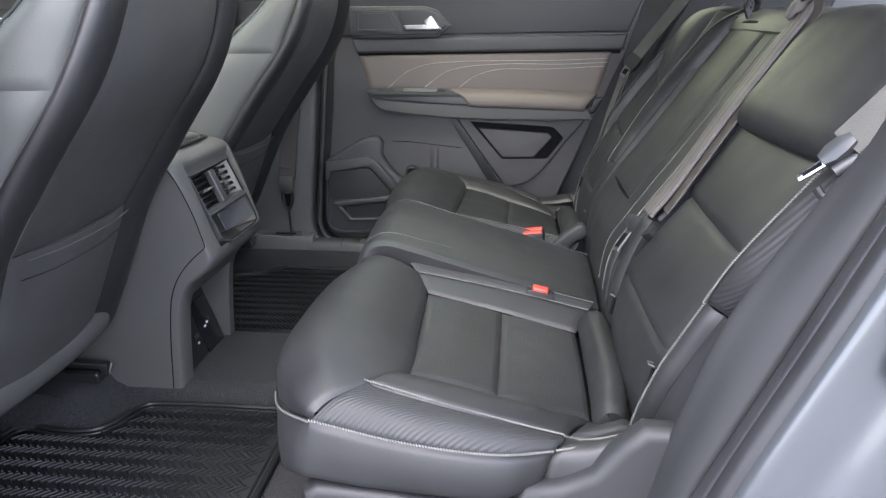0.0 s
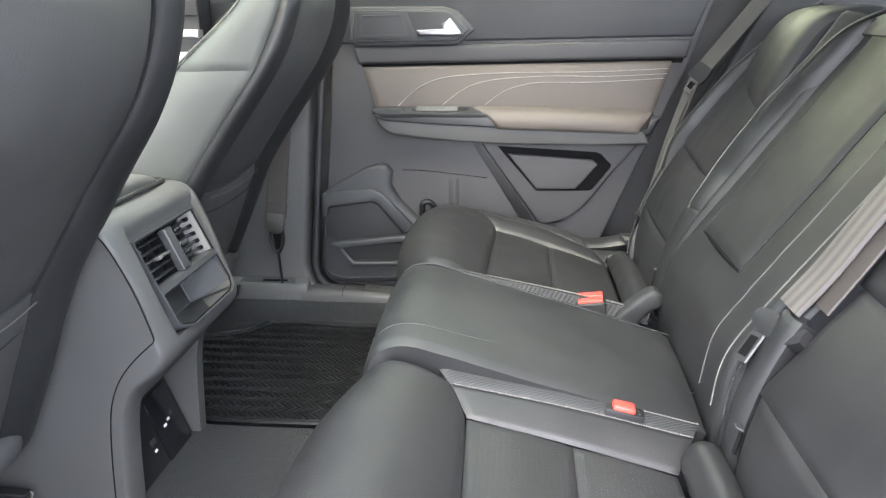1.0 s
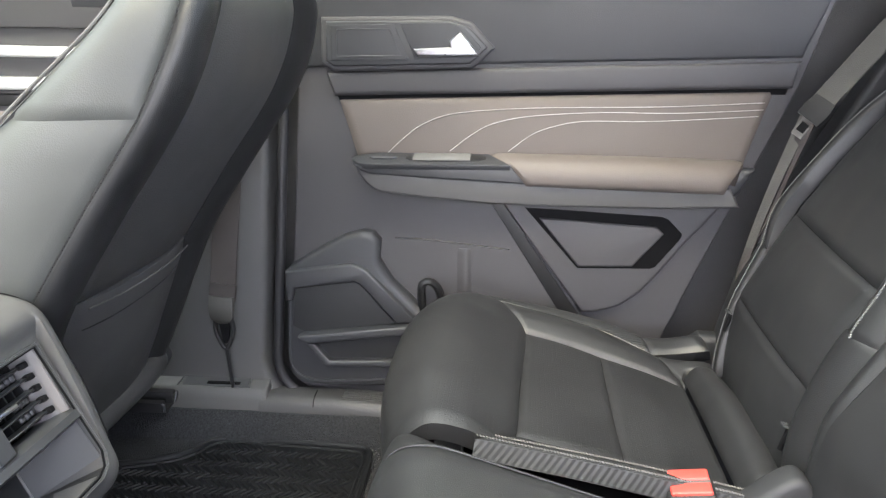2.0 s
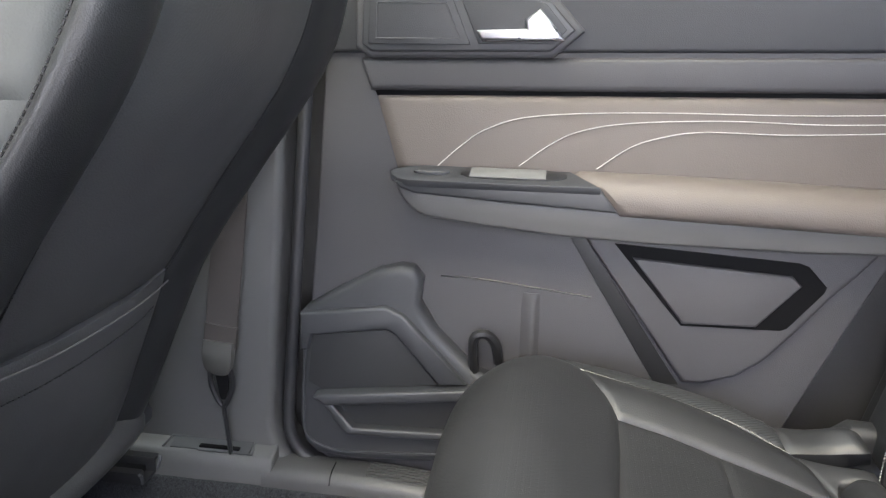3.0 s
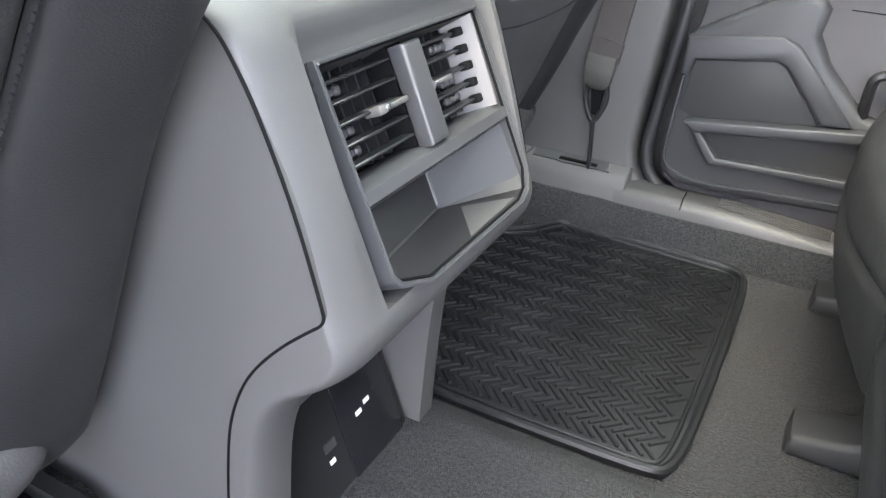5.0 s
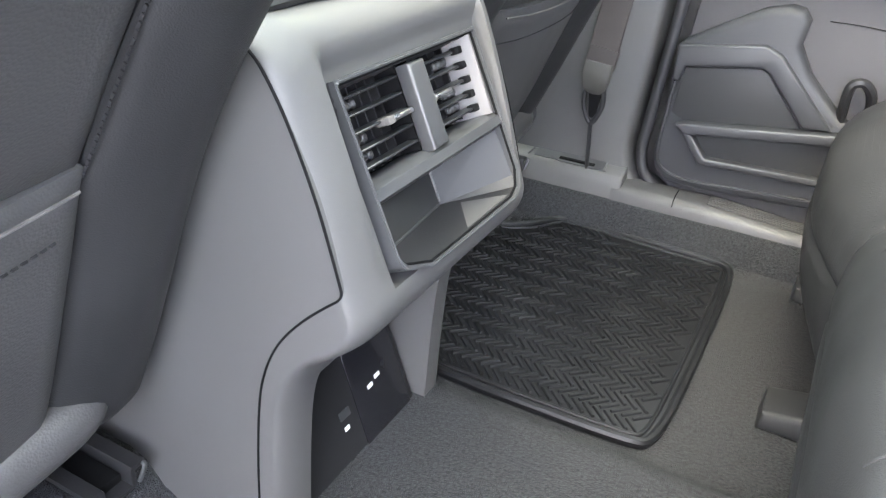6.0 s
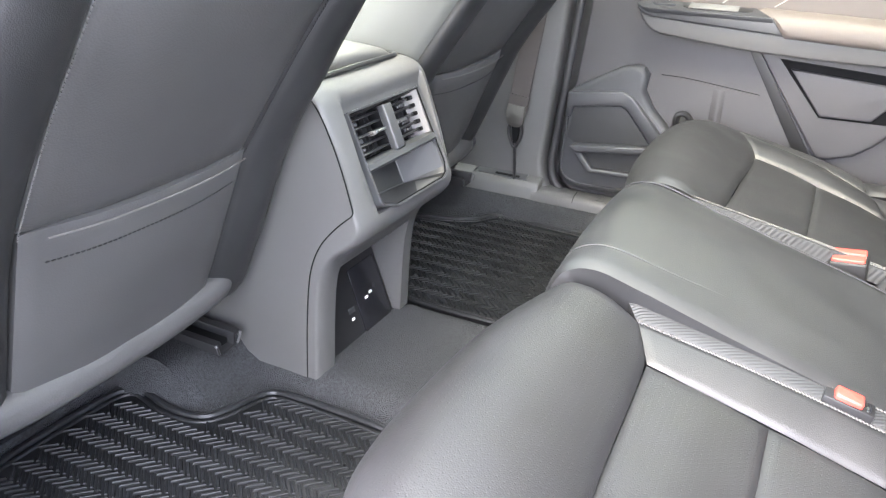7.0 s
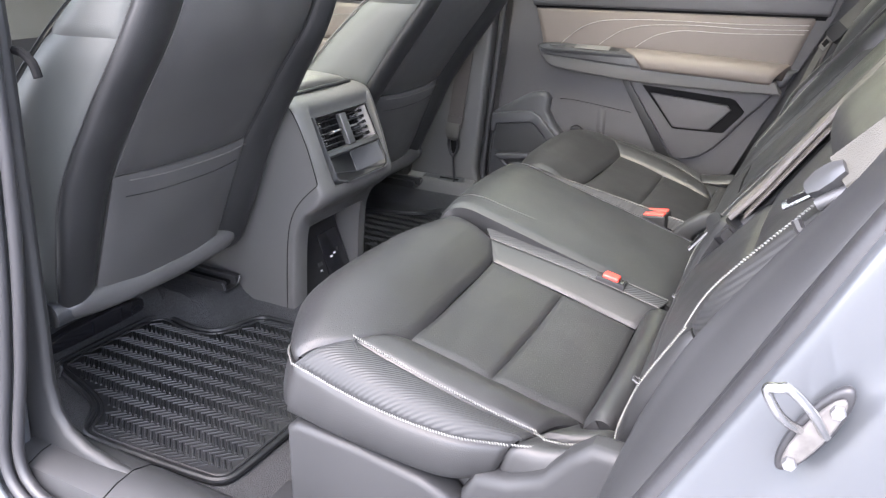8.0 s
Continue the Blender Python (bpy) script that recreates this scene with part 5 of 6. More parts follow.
    mids = [tuple(np.add(a, b) / 2 + np.array([0, 0, 0.008])) for a, b in zip(outer_edge, up3)]
    pad("outer_bolster", M([list(q) for q in zip(outer_edge, mids, up3)]), LEATHER, s, "", 40, 16, 0.004, 0.005, 0.012)
    lower = [(-0.211, 0.659, 0.274), (-0.10, 0.668, 0.256), (0.0, 0.660, 0.242), (0.070, 0.632, 0.233)]
    band = [tuple(np.add(a, b) / 2 + np.array([0, 0.008, 0.009])) for a, b in zip(upper, lower)]
    band_pad = pad("side_band", M([list(q) for q in zip(upper, band, lower)]), WEAVE, s, "ribbed black trim band", 40, 14, 0.003, 0.003, 0.007, out=(0, -side, 1))
    hem = [(-0.226, 0.662, 0.200), (-0.10, 0.668, 0.190), (0.0, 0.662, 0.183), (0.055, 0.640, 0.190)]
    mid = [tuple(np.add(a, b) / 2 + np.array([0, 0.004, 0])) for a, b in zip(lower, hem)]
    pad("cushion_side", M([list(q) for q in zip(lower, mid, hem)]), LEATHER, s, "", 36, 14, 0.003, 0.004, 0.01, out=out_y)
    roll_rows = [[(0.121, 0.222, 0.222), (0.123, 0.33, 0.213), (0.123, 0.43, 0.211), (0.120, 0.535, 0.214)],
                 [(0.140, 0.220, 0.248), (0.144, 0.33, 0.245), (0.144, 0.43, 0.243), (0.138, 0.535, 0.236)],
                 [(0.166, 0.220, 0.245), (0.170, 0.33, 0.240), (0.170, 0.43, 0.238), (0.160, 0.535, 0.232)],
                 [(0.178, 0.220, 0.215), (0.182, 0.33, 0.205), (0.182, 0.43, 0.203), (0.172, 0.535, 0.20)]]
    pad("rear_roll", M(roll_rows), LEATHER, s, "", 20, 30, 0.002, 0.004, 0.010)
    tail = [[(0.085, 0.588, 0.228), (0.120, 0.575, 0.226), (0.165, 0.560, 0.232)], [(0.122, 0.513, 0.211), (0.130, 0.54, 0.22), (0.165, 0.535, 0.230)]]
    pad("cushion_tail", M(tail), LEATHER, s, "", 10, 12, 0.003, 0.004, 0.008)
    tail2 = [[(0.085, 0.588, 0.229), (0.130, 0.590, 0.232), (0.170, 0.585, 0.24)], [(0.070, 0.632, 0.234), (0.11, 0.628, 0.236), (0.160, 0.62, 0.25)], [(0.055, 0.640, 0.190), (0.10, 0.642, 0.20), (0.150, 0.64, 0.21)]]
    pad("tail_flap", M(tail2), LEATHER, s, "", 14, 14, 0.002, 0.004, 0.008, out=(0, -side, 0.6))
    stitches("stitching", M([tuple(map(float, p)) for p in np.add(upper, [0, -0.004, -0.0005])]), (0, -side * 0.3, 1), THREAD, band_pad)
    stitches("stitching", M([tuple(map(float, p)) for p in np.add(lower, [0, 0.004, 0.004])]), (0, -side, 0.6), THREAD, band_pad)
    stitches("stitching", M([tuple(map(float, p)) for p in np.add(inner_top, [0, 0.003, 0.0])]), (0, 0, 1), SEAM_GREY, inner_pad)
    stitches("stitching", M([tuple(map(float, p)) for p in np.add(inner_band, [0, 0.003, -0.0005])]), (0, 0, 1), SEAM_GREY, inner_pad, length=0.0032, width=0.0013)
    loop = [(0.082, 0.590, 0.2300), (0.098, 0.602, 0.2335), (0.100, 0.616, 0.2355), (0.090, 0.627, 0.2365), (0.072, 0.634, 0.2370)]
    if side > 0:
        stitches("stitching", M(loop), (0, -side * 0.3, 1), THREAD, band_pad)
    if side > 0:
        stitches("stitching", M([(0.098, 0.604, 0.2345), (0.120, 0.606, 0.2375), (0.145, 0.604, 0.243)]), (0, -side * 0.3, 1), THREAD, band_pad)
    hem_line = [nose[0][5], nose[0][4], (-0.275, 0.572, 0.2475), nose[0][3]]
    part("nose_piping", tube(M([tuple(np.add(p, (-0.002, 0.002, -0.001))) for p in hem_line]), 0.0016, 6, 30), SEAM_GREY, s)
    # backrest: three blocks one above the other, a head pad, inner and outer edges
    levels = list(zip(BACK_OUT, BACK_Z))
    ins = [(back_in(z, side), z) for z in BACK_Z]
    seam = [(0.166, 0.541, 0.215), (0.170, 0.548, 0.245), (0.180, 0.560, 0.285), (0.192, 0.570, 0.323), (0.210, 0.577, 0.363), (0.230, 0.584, 0.405), (0.252, 0.606, 0.462),
            (0.300, 0.612, 0.530), (0.348, 0.613, 0.590), (0.400, 0.613, 0.640), (0.455, 0.612, 0.690), (0.52, 0.610, 0.735)]
    zs = [p[2] for p in seam]
    def edge_w(z):
        return float(np.interp(z, zs, [p[1] for p in seam])) - 0.006
    def blk(a, b, wi):
        return [[(float(xi + (x - xi) * t + 0.003 * (abs(t - 0.5) * 2) ** 3), float(wi + (edge_w(z) - wi) * t), float(z)) for t in np.linspace(0, 1, 6)] for (x, z), (xi, _) in zip(levels[a:b + 1], ins[a:b + 1])]
    pad("lower_block", M(blk(0, 2, 0.266)), LEATHER, s, "", 24, 30, 0.006, 0.0045, 0.011, out=BACK_UP)
    pad("middle_block", M(blk(2, 4, 0.257)), LEATHER, s, "", 24, 30, 0.006, 0.0045, 0.011, out=BACK_UP)
    pad("upper_block", M(blk(4, 7, 0.246)), LEATHER, s, "", 28, 30, 0.006, 0.0045, 0.011, out=BACK_UP)
    lean = back_in(0.60, side) - float(np.interp(0.60, BACK_Z, BACK_OUT))
    if side > 0:
        rise = [(x, z + 0.010 * k, k) for x, z, k in ((0.350, 0.552, 0.2), (0.349, 0.564, 0.8), (0.360, 0.586, 1.2), (0.385, 0.618, 1.3), (0.420, 0.668, 1.2), (0.455, 0.706, 1.0), (0.50, 0.716, 0.5), (0.55, 0.70, 0.0))]
        mid_w, half_w, belly = 0.424, 0.178, 0.014
    else:
        rise = [(0.372, 0.558, 0.0), (0.362, 0.564, 0.6), (0.362, 0.584, 1.0), (0.374, 0.618, 1.2), (0.392, 0.655, 1.2), (0.414, 0.690, 1.0), (0.440, 0.714, 0.8), (0.475, 0.724, 0.4), (0.52, 0.724, 0.2), (0.56, 0.70, 0.0)]
        mid_w, half_w, belly = 0.384, 0.158, 0.006
    def spread(v, z):
        return mid_w + half_w * v - (0.085 * (1 - smooth01(0.555, 0.635, z)) * (v + 1) / 2 if side < 0 else 0.0)
    head = [[(x + lean * (1 - v) / 2 - belly * k * (1 - 0.6 * v * v) + 0.008 * abs(v) ** 6, spread(v, z), z) for v in np.linspace(-1, 1, 9)] for x, z, k in rise]
    pad("head_pad", M([[tuple(map(float, p)) for p in r] for r in head]), LEATHER, s, "rounded integrated head pad", 40, 40, 0.006, 0.010, 0.025, 0.03, out=BACK_UP)
    def inner_w(z):
        return float(np.interp(z, [0.40, 0.48, 0.575, 0.62, 0.72], [0.226, 0.240, 0.228, 0.212, 0.190])) if side < 0 else 0.207
    upper_in = [(back_in(z, side), z) for z in np.linspace(0.41, 0.72, 10)] if side < 0 else ins
    inner = [[(x + 0.004, inner_w(z) + 0.022, z), (x - 0.001, inner_w(z) + 0.010, z + 0.001), (x + 0.003, inner_w(z) - 0.006, z), (x + 0.011, inner_w(z) - 0.021, z - 0.003), (x + 0.026, inner_w(z) - 0.032, z - 0.010), (x + 0.05, inner_w(z) - 0.034, z - 0.02)] for x, z in upper_in] if side < 0 else [
        [(x + 0.004, inner_w(z) + 0.022, z), (x - 0.002, inner_w(z) + 0.010, z + 0.002), (x + 0.002, inner_w(z) - 0.004, z), (x + 0.020, inner_w(z) - 0.016, z - 0.006), (x + 0.045, inner_w(z) - 0.018, z - 0.02)] for x, z in upper_in]
    edge_pad = pad("back_inner_edge", M([[tuple(map(float, p)) for p in r] for r in inner]), LEATHER, s, "", 60, 16, 0.001, 0.004, 0.008, out=BACK_UP, wrinkle=0.0022)
    flank = [[(x + 0.008, 0.262, z), (x + 0.004, 0.240, z), (x + 0.012, 0.214, z), (x + 0.034, 0.190, z - 0.006), (x + 0.07, 0.184, z - 0.02)] for x, z in ((0.166, 0.215), (0.166, 0.26), (0.172, 0.30), (0.184, 0.345), (0.204, 0.395), (0.215, 0.415))]
    pad("inner_flank", M(flank), LEATHER, s, "", 24, 18, 0.003, 0.004, 0.008, out=BACK_UP)
    lowb, upb = seam[:6], seam[5:]
    outer = [[(x + 0.002, w - 0.004, z), (x + 0.003, w + 0.007, z + 0.001), (x + 0.009, w + 0.018, z - 0.003), (x + 0.026, w + 0.026, z - 0.010)] for x, w, z in seam[:6]]
    low_pad = pad("lower_bolster", M([[tuple(map(float, p)) for p in r] for r in outer]), LEATHER, s, "", 30, 18, 0.002, 0.003, 0.006, out=(-0.75, -side * 0.6, 0.4))
    shell = [[(x + 0.016, w + 0.024, z - 0.004), (x + 0.020, w + 0.050, z - 0.006), (x + 0.026, 0.662, z - 0.010), (x + 0.05, 0.668, z - 0.02)] for x, w, z in seam[:6]]
    pad("back_shell", M([[tuple(map(float, p)) for p in r] for r in shell]), SIDE, s, "dark smooth plastic back shell", 24, 18, 0.003, 0.003, 0.006, out=(-0.75, -side * 0.8, 0.2))
    outer2 = [[(x + 0.002, w - 0.004, z), (x + 0.006, w + 0.014, z + 0.001), (x + 0.018, w + 0.032, z - 0.004), (x + 0.034, w + 0.040, z - 0.012)] for x, w, z in upb]
    up_pad = pad("upper_bolster", M([[tuple(map(float, p)) for p in r] for r in outer2]), WEAVE_BACK if side > 0 else LEATHER, s, "ribbed black trim band" if side > 0 else "plain black bolster", 40, 16, 0.003, 0.004, 0.008, out=(-0.75, -side * 0.6, 0.5))
    face = [[(x + 0.034, w + 0.040, z - 0.012), (x + 0.08, w + 0.046, z - 0.045), (x + 0.14, w + 0.044, z - 0.09)] for x, w, z in upb]
    pad("back_side", M([[tuple(map(float, p)) for p in r] for r in face]), LEATHER, s, "", 30, 10, 0.002, 0.004, 0.008, out=out_y)
    stitches("stitching", M([tuple(map(float, (x - 0.0005, w + 0.003, z + 0.0015))) for x, w, z in upb]), (-0.75, -side * 0.3, 0.6), THREAD, up_pad)
    stitches("stitching", M([tuple(map(float, (x + 0.001, w + 0.006, z + 0.0025))) for x, w, z in lowb]), (-0.75, -side * 0.5, 0.5), THREAD, low_pad)
    run = cr(M([tuple(map(float, (x, inner_w(z) + 0.006, z))) for x, z in upper_in[1 if side > 0 else 0:]]), 120)
    stitches("stitching", snap(edge_pad, run, (0.78, 0, -0.62)), (-0.75, 0, 0.66), THREAD if side < 0 else DARK_THREAD, edge_pad, smooth=False)
    for w, x, z in ((0.264, 0.168, 0.290), (0.556, 0.178, 0.312)):
        part("isofix_hook", tube(M([(x + 0.010, w - 0.005, z), (x + 0.003, w - 0.004, z + 0.003), (x + 0.003, w + 0.004, z + 0.003), (x + 0.010, w + 0.005, z)]), 0.0015, 6), SATIN, s, "small dull metal hook")
        part("isofix_slit", tube(M([(x + 0.010, w, z - 0.004), (x + 0.004, w + 0.002, z - 0.030)]), 0.0028, 6), DEEP, s)
    # plinth and plastic side cover
    cover = [(-0.222, 0.0), (-0.222, 0.182), (-0.205, 0.193), (-0.12, 0.188), (-0.03, 0.175), (0.005, 0.162), (0.022, 0.145), (0.03, 0.0)]
    y0, y1 = sorted((CY - side * 0.625, CY - side * 0.668))
    part("side_cover", prism(cover, "y", y0, y1, 0.010, 3), SIDE, s, "dark grained plastic side cover")
    y0, y1 = sorted((CY - side * 0.620, CY - side * 0.660))
    hinge = [(0.02, 0.0), (0.018, 0.165), (0.035, 0.198), (0.075, 0.204), (0.112, 0.222), (0.140, 0.260), (0.165, 0.282), (0.215, 0.280), (0.23, 0.22), (0.23, 0.0)]
    if side < 0:
        hinge = [(x, z * 0.87) for x, z in hinge]
    part("recliner_cover", prism(hinge, "y", y0, y1, 0.014, 4), SIDE, s, "dark plastic recliner cover")
    y0, y1 = sorted((CY - side * 0.2, CY - side * 0.63))
    part("plinth", box(-0.20, 0.5, y0, y1, 0.05, 0.17, 0.02), PLASTIC_BLACK, s)
    for w in (0.31, 0.62):
        yy = CY - side * w
        part("foot", prism([(-0.285, 0.0), (-0.282, 0.025), (-0.23, 0.035), (-0.18, 0.06), (-0.18, 0.0)], "y", yy - 0.03, yy + 0.03, 0.008, 3), SIDE, s)
    return s


for side in (1, -1):
    outer_seat(side)


def middle_seat():
    s = thing("middle_rear_seat", "narrow black leather middle rear seat with a folded armrest", "car seat")
    def R(x, z, h=0.183, rise=0.012, n=13):
        return [(x, CY + w, z + rise * (1 - (w / h) ** 2) - 0.055 * smooth01(0.080, 0.150, w) * smooth01(-0.27, -0.15, x)) for w in np.linspace(-h, 0.160, n)]
    seat = [R(-0.262, 0.245, rise=0.0), R(-0.258, 0.292, rise=0.010), R(-0.238, 0.330), R(-0.200, 0.341), R(-0.14, 0.326), R(-0.05, 0.300), R(0.05, 0.272), R(0.165, 0.238)]
    cushion = pad("cushion", seat, LEATHER, s, "", 60, 40, 0.003, 0.004, 0.012, 0.05, out=(-0.2, 0, 1))
    pad("cushion_front", [R(-0.262, 0.245, rise=0), R(-0.256, 0.19, rise=0), R(-0.242, 0.14, rise=0)], LEATHER, s, "", 12, 20, 0.002, out=(-1, 0, 0))
    for w, spread in ((-0.138, 0.035), (0.088, -0.012)):
        f = 1 - (w / 0.183) ** 2
        line = cr([(x, CY + w + spread * (x + 0.2) / 0.36, z + r * f + 0.0028) for x, z, r in ((-0.258, 0.292, 0.010), (-0.238, 0.330, 0.012), (-0.200, 0.341, 0.012), (-0.14, 0.326, 0.012), (-0.05, 0.300, 0.012), (0.05, 0.272, 0.012), (0.165, 0.238, 0.012))], 90)
        part("seam_piping", tube(line[10:] - np.array([0, 0, 0.0010]), 0.0011, 6), LEATHER, cushion)
    full = [(0.168, 0.205), (0.169, 0.265), (0.181, 0.335), (0.218, 0.396), (0.261, 0.455), (0.299, 0.508), (0.336, 0.560), (0.375, 0.615), (0.412, 0.668), (0.430, 0.694)]

    def piece(nm, levels, w0, w1, sides, puff=0.003, lift=0.0, roll=0.0035, edge=0.007, nu=44):
        rows = [[(x - lift, CY - (w0 + (w1 - w0) * t), z + 0.8 * lift) for t in np.linspace(0, 1, 6)] for x, z in levels]
        return pad(nm, rows, LEATHER, s, "", nu, 24, puff, roll, edge, 0.03, out=BACK_UP, sides=sides)
    lower = piece("back_lower", full[:4], -0.176, 0.178, "1000", 0.0, 0.0, 0.004, 0.012, 34)
    left = piece("back_strip", full[3:], -0.176, -0.142, "0101", 0.001, 0.0, 0.002, 0.004)
    right = piece("back_strip", full[3:], 0.053, 0.178, "0110", 0.002, 0.0, 0.002, 0.004)
    rest = [(x, z + 0.003) for x, z in full[3:]]
    piece("armrest", rest, -0.1415, 0.0525, "1111", 0.003, 0.001, 0.003, 0.006)
    part("armrest_slot", tube([(0.222, CY - 0.052, 0.3965), (0.219, CY + 0.04, 0.3965), (0.222, CY + 0.141, 0.3965)], 0.0035, 8, 12), DEEP, s, "black slot below the folded armrest")
    for t, w, up in ((1, 0.178, 0.0), (-1, 0.176, 0.009)):
        pad("back_edge", [[(x, CY - t * w, z), (x + 0.001 - up * h, CY - t * (w + 0.008 + up * 0.3), z + up * h * 0.6), (x + 0.010 - up * h, CY - t * (w + 0.015 + up), z - 0.003 + up * h * 0.6), (x + 0.05, CY - t * (w + 0.017 + up), z - 0.02)] for (x, z), h in zip(full, (0, 0, 0.2, 0.7, 1, 1, 1, 1, 1, 1))], LEATHER, s, "", 40, 12, 0.0, 0.0, 0.006, out=BACK_UP, sides="0000")
    for w, mat in ((0.112, SEAM_GREY), (0.170, THREAD)):
        for host, levels in ((lower, full[1:4]), (right, full[3:])):
            line = snap(host, cr([(x, CY - w, z) for x, z in levels], 80), (0.78, 0, -0.62))
            stitches("stitching", line, (-0.75, 0, 0.66), mat, host, smooth=False)
    part("top_slot", tube([(0.431, CY - 0.056, 0.6955), (0.428, CY + 0.04, 0.6985), (0.431, CY + 0.146, 0.6955)], 0.0055, 8, 14), DEEP, s, "black slot above the folded armrest")
    part("pull_loop", tube([(0.436, CY + 0.085, 0.700), (0.428, CY + 0.090, 0.728), (0.440, CY + 0.105, 0.744), (0.455, CY + 0.118, 0.735), (0.446, CY + 0.125, 0.703)], 0.0060, 8, 24), PLASTIC_BLACK, s, "black pull loop")
    cap = [[(x, CY + w, z) for w in (-0.2, 0, 0.2)] for x, z in ((0.416, 0.69), (0.45, 0.716), (0.52, 0.72), (0.62, 0.68))]
    pad("back_top", cap, VINYL, s, "", 14, 16, 0.003, 0.003, out=(0, 0, 1))
    part("plinth", box(-0.19, 0.5, CY - 0.2, CY + 0.2, 0.04, 0.19, 0.02), PLASTIC_BLACK, s)
    part("release_strap", strap([(0.44, CY + 0.10, 0.728), (0.392, CY + 0.155, 0.695), (0.345, CY + 0.192, 0.628), (0.296, CY + 0.202, 0.558)], 0.007, 0.004, (-0.75, 0, 0.66), 20), PLASTIC_BLACK, s, "black release strap")
    arch = [(0.088, 0.212), (0.093, 0.235), (0.118, 0.262), (0.150, 0.288), (0.166, 0.286), (0.176, 0.268), (0.166, 0.256), (0.150, 0.250), (0.136, 0.232), (0.132, 0.208)]
    part("hinge_cover", prism([tuple(map(float, p)) for p in chaikin(arch, 2, True)], "y", CY + 0.160, CY + 0.196, 0.008, 3), SIDE, s, "dark plastic hinge cover")
    return s


middle_seat()


# ---- belts and buckles ----
def buckle(x, y, z, turn, double):
    b = thing("seat_belt_buckle", "black belt buckle with red release button" + (", twin" if double else ", sunk in cushion"), "buckle", "seat belt buckles")
    m = Matrix.Translation((x, y, z)) @ Matrix.Rotation(radians(turn), 4, "Z") @ Matrix.Rotation(radians(-8 if double else 11), 4, "Y")
    def at(bm):
        bmesh.ops.transform(bm, matrix=m, verts=bm.verts)
        return bm
    housing = part("housing", at(box(-0.0235, 0.0245, -0.025, 0.025, -0.045, 0.003, 0.004, 3) if double else box(-0.022, 0.026, -0.0115, 0.0115, -0.030, 0.0025, 0.002, 2)), PLASTIC_BLACK, b)
    if double:
        for dy in (-0.0125, 0.0125):
            part("button", at(box(-0.020, 0.021, dy - 0.0092, dy + 0.0092, -0.004, 0.0065, 0.002, 3)), RED, housing, "red release button")
        part("button_bridge", at(box(-0.0205, 0.0215, -0.0030, 0.0030, -0.004, 0.0050, 0.001)), GREYTAN, housing)
    else:
        part("button", at(box(-0.013, 0.014, -0.0095, 0.0095, -0.002, 0.0085, 0.003, 3)), RED, housing, "red release button")
        part("slot", at(box(0.017, 0.022, -0.008, 0.008, 0.0, 0.0034, 0.001)), SCREEN, housing)
    return b


buckle(0.062, 1.188, 0.2645, -2, False)
buckle(0.056, 1.558, 0.262, -4, True)


def belt_near_middle():
    b = thing("middle_seat_belt", "grey webbing belt lying down the backrest with a metal tongue", "seat belt")
    y = CY - 0.218
    def down(z0, z1, w, lift, n=8):
        return [(back_in(z, 1) - lift, CY - w, z + lift * 0.8) for z in np.linspace(z0, z1, n)]
    part("webbing", strap([(0.432, y + 0.012, 0.742), (0.418, y + 0.008, 0.728)] + down(0.705, 0.404, 0.217, 0.012), 0.050, 0.007, BACK_UP, 30), BELT_STRIPED, b)
    part("under_webbing", strap([(0.43, y - 0.006, 0.735)] + down(0.70, 0.42, 0.246, 0.007), 0.044, 0.003, BACK_UP, 30), BELT, b)
    part("tongue_housing", strap([(0.203, 1.178, 0.397), (0.207, 1.168, 0.395), (0.215, 1.145, 0.392), (0.225, 1.121, 0.394), (0.231, 1.108, 0.397)], [0.016, 0.026, 0.030, 0.028, 0.016], 0.015, BACK_UP, 18), PLASTIC_BLACK, b, "black tongue housing")
    tongue = part("tongue", strap([(0.199, 1.158, 0.383), (0.178, 1.148, 0.354)], 0.027, 0.003, BACK_UP, 6), SATIN, b, "dark worn steel tongue")
    part("tongue_slot", strap([(0.1960, 1.1567, 0.3790), (0.1815, 1.1498, 0.3590)], 0.019, 0.0046, BACK_UP, 5), DEEP, tongue)
    part("lower_webbing", strap([(0.214, 1.140, 0.386), (0.199, 1.146, 0.350), (0.183, 1.149, 0.30), (0.172, 1.151, 0.235)], 0.046, 0.003, (-1, 0, 0.4), 14), BELT, b)
    return b


belt_near_middle()


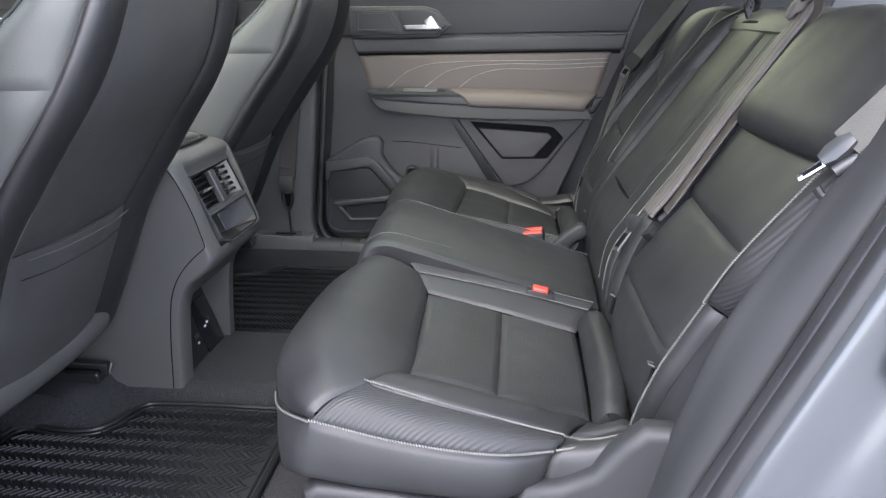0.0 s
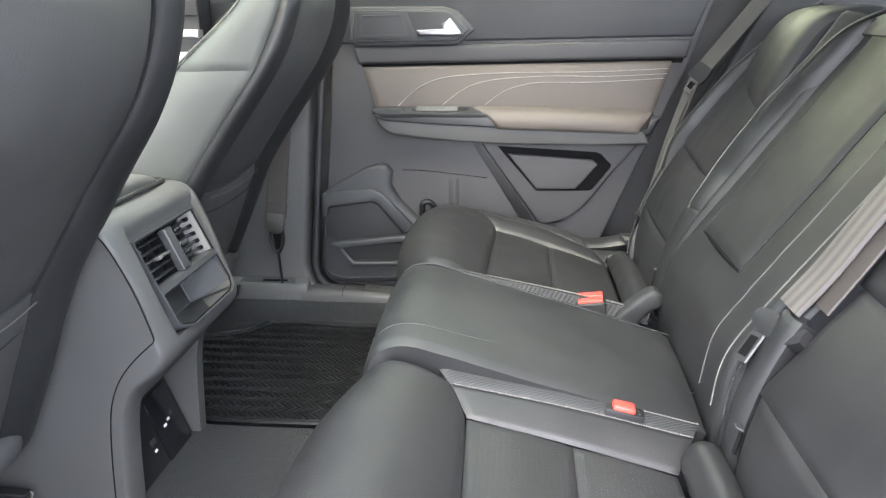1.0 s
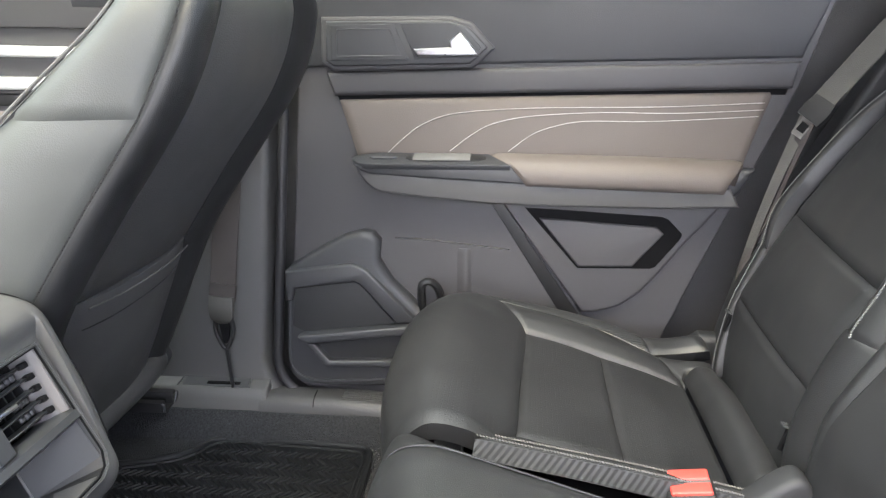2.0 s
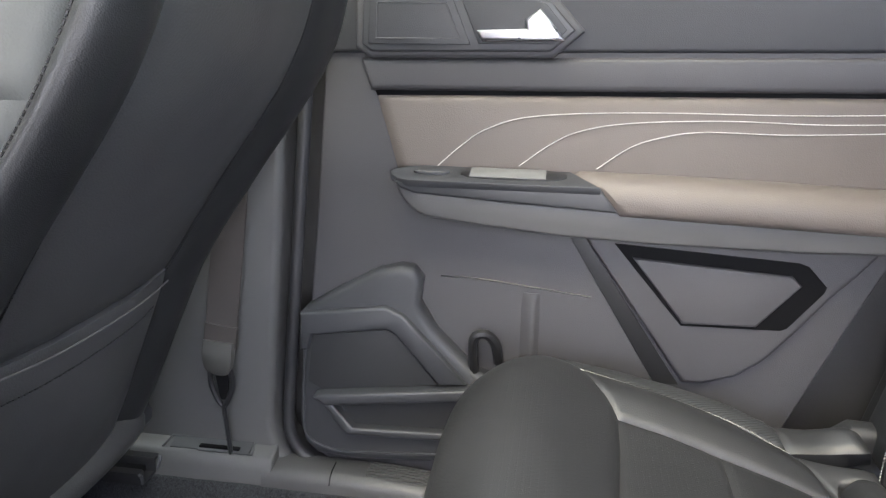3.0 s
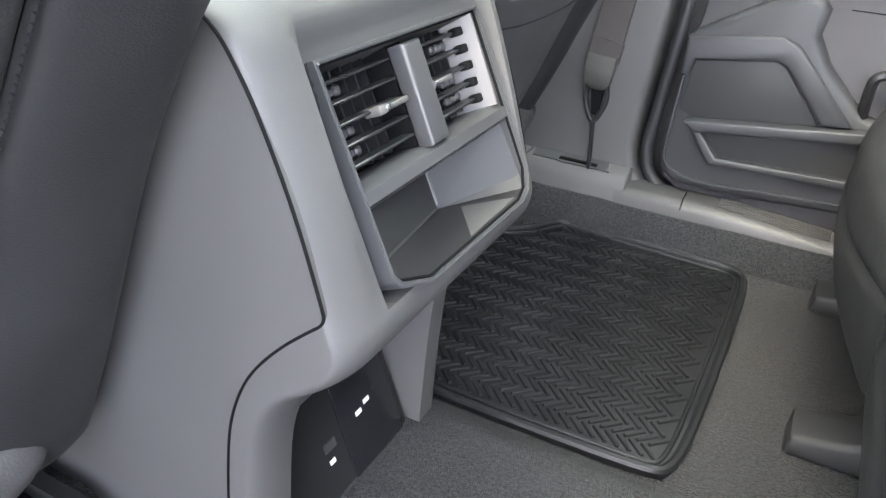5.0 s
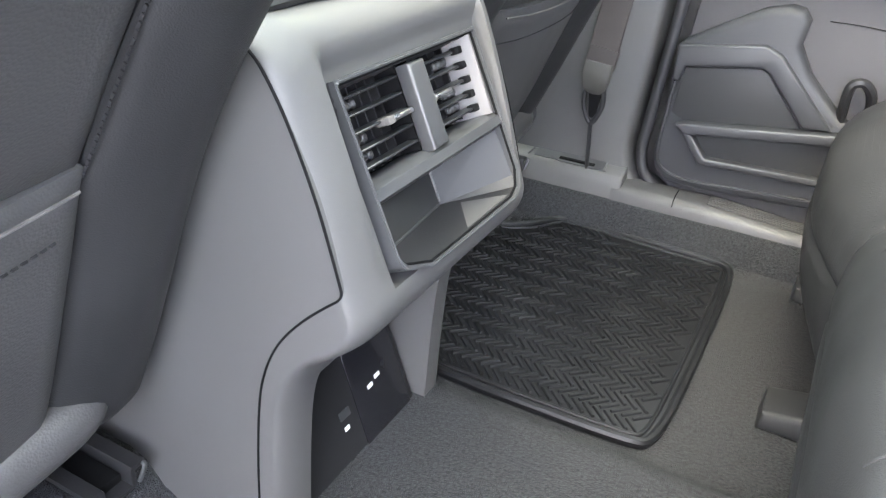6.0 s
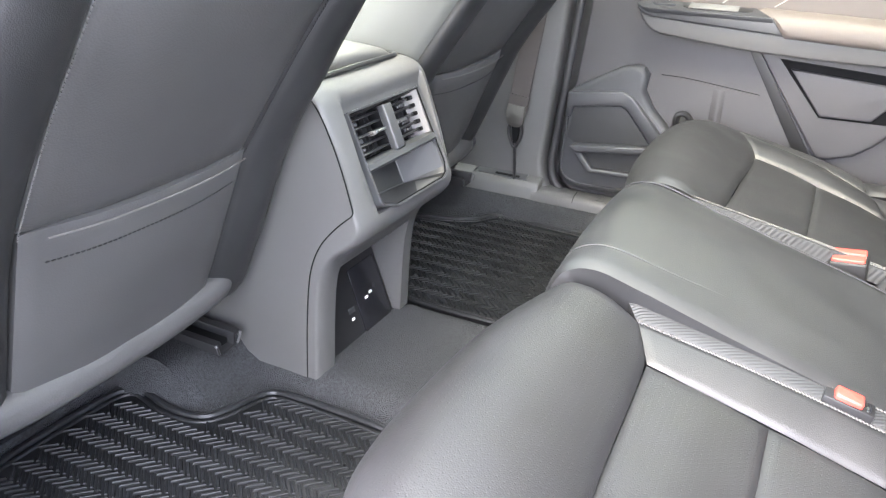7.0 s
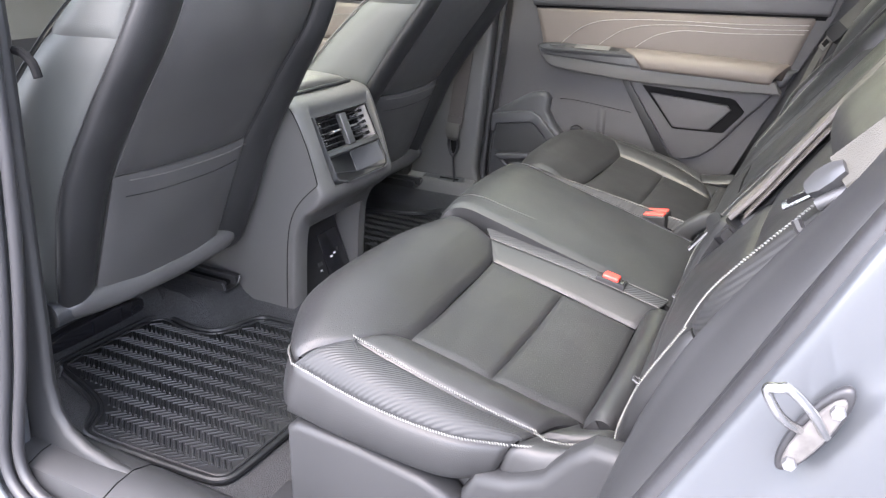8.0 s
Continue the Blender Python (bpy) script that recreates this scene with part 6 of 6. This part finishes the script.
def belt_outer():
    b = thing("outer_seat_belt", "grey webbing shoulder belt with its tongue beside the near backrest", "seat belt", "outer seat belts")
    M = lambda pts: mirror_side(pts, 1)
    facing = (-0.6, -0.6, 0.5)
    # upper run in the lit webbing tone, lower run in the darker one
    part("webbing", strap(M([(0.53, 0.668, 0.90), (0.43, 0.658, 0.725), (0.372, 0.651, 0.646), (0.332, 0.646, 0.597)]), 0.036, 0.003, facing, 20), BELT_PALE, b)
    part("tongue_housing", strap(M([(0.338, 0.649, 0.602), (0.330, 0.647, 0.595), (0.322, 0.644, 0.586), (0.315, 0.641, 0.578)]), [0.012, 0.020, 0.021, 0.013], 0.012, facing, 16), SATIN, b, "dark satin plastic tongue housing")
    tongue = part("tongue", strap(M([(0.318, 0.640, 0.578), (0.307, 0.636, 0.568), (0.297, 0.632, 0.559)]), [0.0095, 0.0095, 0.008], 0.0025, facing, 8), CHROME, b, "bright steel tongue")
    part("tongue_slot", strap(M([(0.315, 0.639, 0.5755), (0.301, 0.6335, 0.5625)]), 0.0042, 0.0036, facing, 5), DEEP, tongue)
    part("guide_bar", tube(M([(0.322, 0.652, 0.570), (0.332, 0.653, 0.578), (0.344, 0.654, 0.587), (0.354, 0.654, 0.595)]), 0.0060, 10, 12), SATIN, b, "dark satin guide bar")
    part("guide_loop", tube(M([(0.350, 0.656, 0.590), (0.340, 0.660, 0.572), (0.328, 0.658, 0.554), (0.316, 0.653, 0.546), (0.309, 0.649, 0.554)]), 0.0045, 8, 20), PLASTIC_BLACK, b)
    part("lower_webbing", strap(M([(0.346, 0.660, 0.574), (0.330, 0.658, 0.545), (0.310, 0.655, 0.497), (0.294, 0.652, 0.455), (0.280, 0.650, 0.40)]), [0.018, 0.02, 0.018, 0.014, 0.012], 0.004, facing, 24), BELT, b)
    return b


belt_outer()


def belt_far():
    b = thing("outer_seat_belt", "grey webbing shoulder belt stretched down the far rear pillar", "seat belt", "outer seat belts")
    facing = (-0.55, -0.75, 0.35)
    # webbing tone paler for the light on this run
    part("webbing", strap([(0.55, 2.030, 0.92), (0.43, 2.040, 0.752), (0.37, 2.044, 0.672), (0.315, 2.048, 0.598)], 0.036, 0.003, facing, 20), BELT_PALE, b)
    part("tongue_housing", strap([(0.326, 2.046, 0.608), (0.314, 2.045, 0.594), (0.303, 2.046, 0.580)], [0.036, 0.044, 0.040], 0.012, facing, 10), PLASTIC_BLACK, b, "black tongue housing")
    tongue = part("tongue", strap([(0.306, 2.044, 0.584), (0.288, 2.046, 0.556)], [0.022, 0.020], 0.003, facing, 6), GREYTAN, b, "bright steel tongue")
    part("tongue_slot", strap([(0.300, 2.0435, 0.575), (0.292, 2.0445, 0.563)], 0.013, 0.0046, facing, 5), DEEP, tongue)
    for k in (-0.012, 0.012):
        # one strand coloured as lit, the other as shaded
        part("lower_webbing", strap([(0.303, 2.048 + k * 0.5, 0.580 + k * 0.3), (0.284, 2.050, 0.52 + k), (0.262, 2.050, 0.45 + k), (0.240, 2.048, 0.38), (0.222, 2.040, 0.30)], [0.020, 0.018, 0.016, 0.014, 0.012], 0.004, facing, 20), BELT_PALE if k > 0 else BELT, b)
    return b


belt_far()
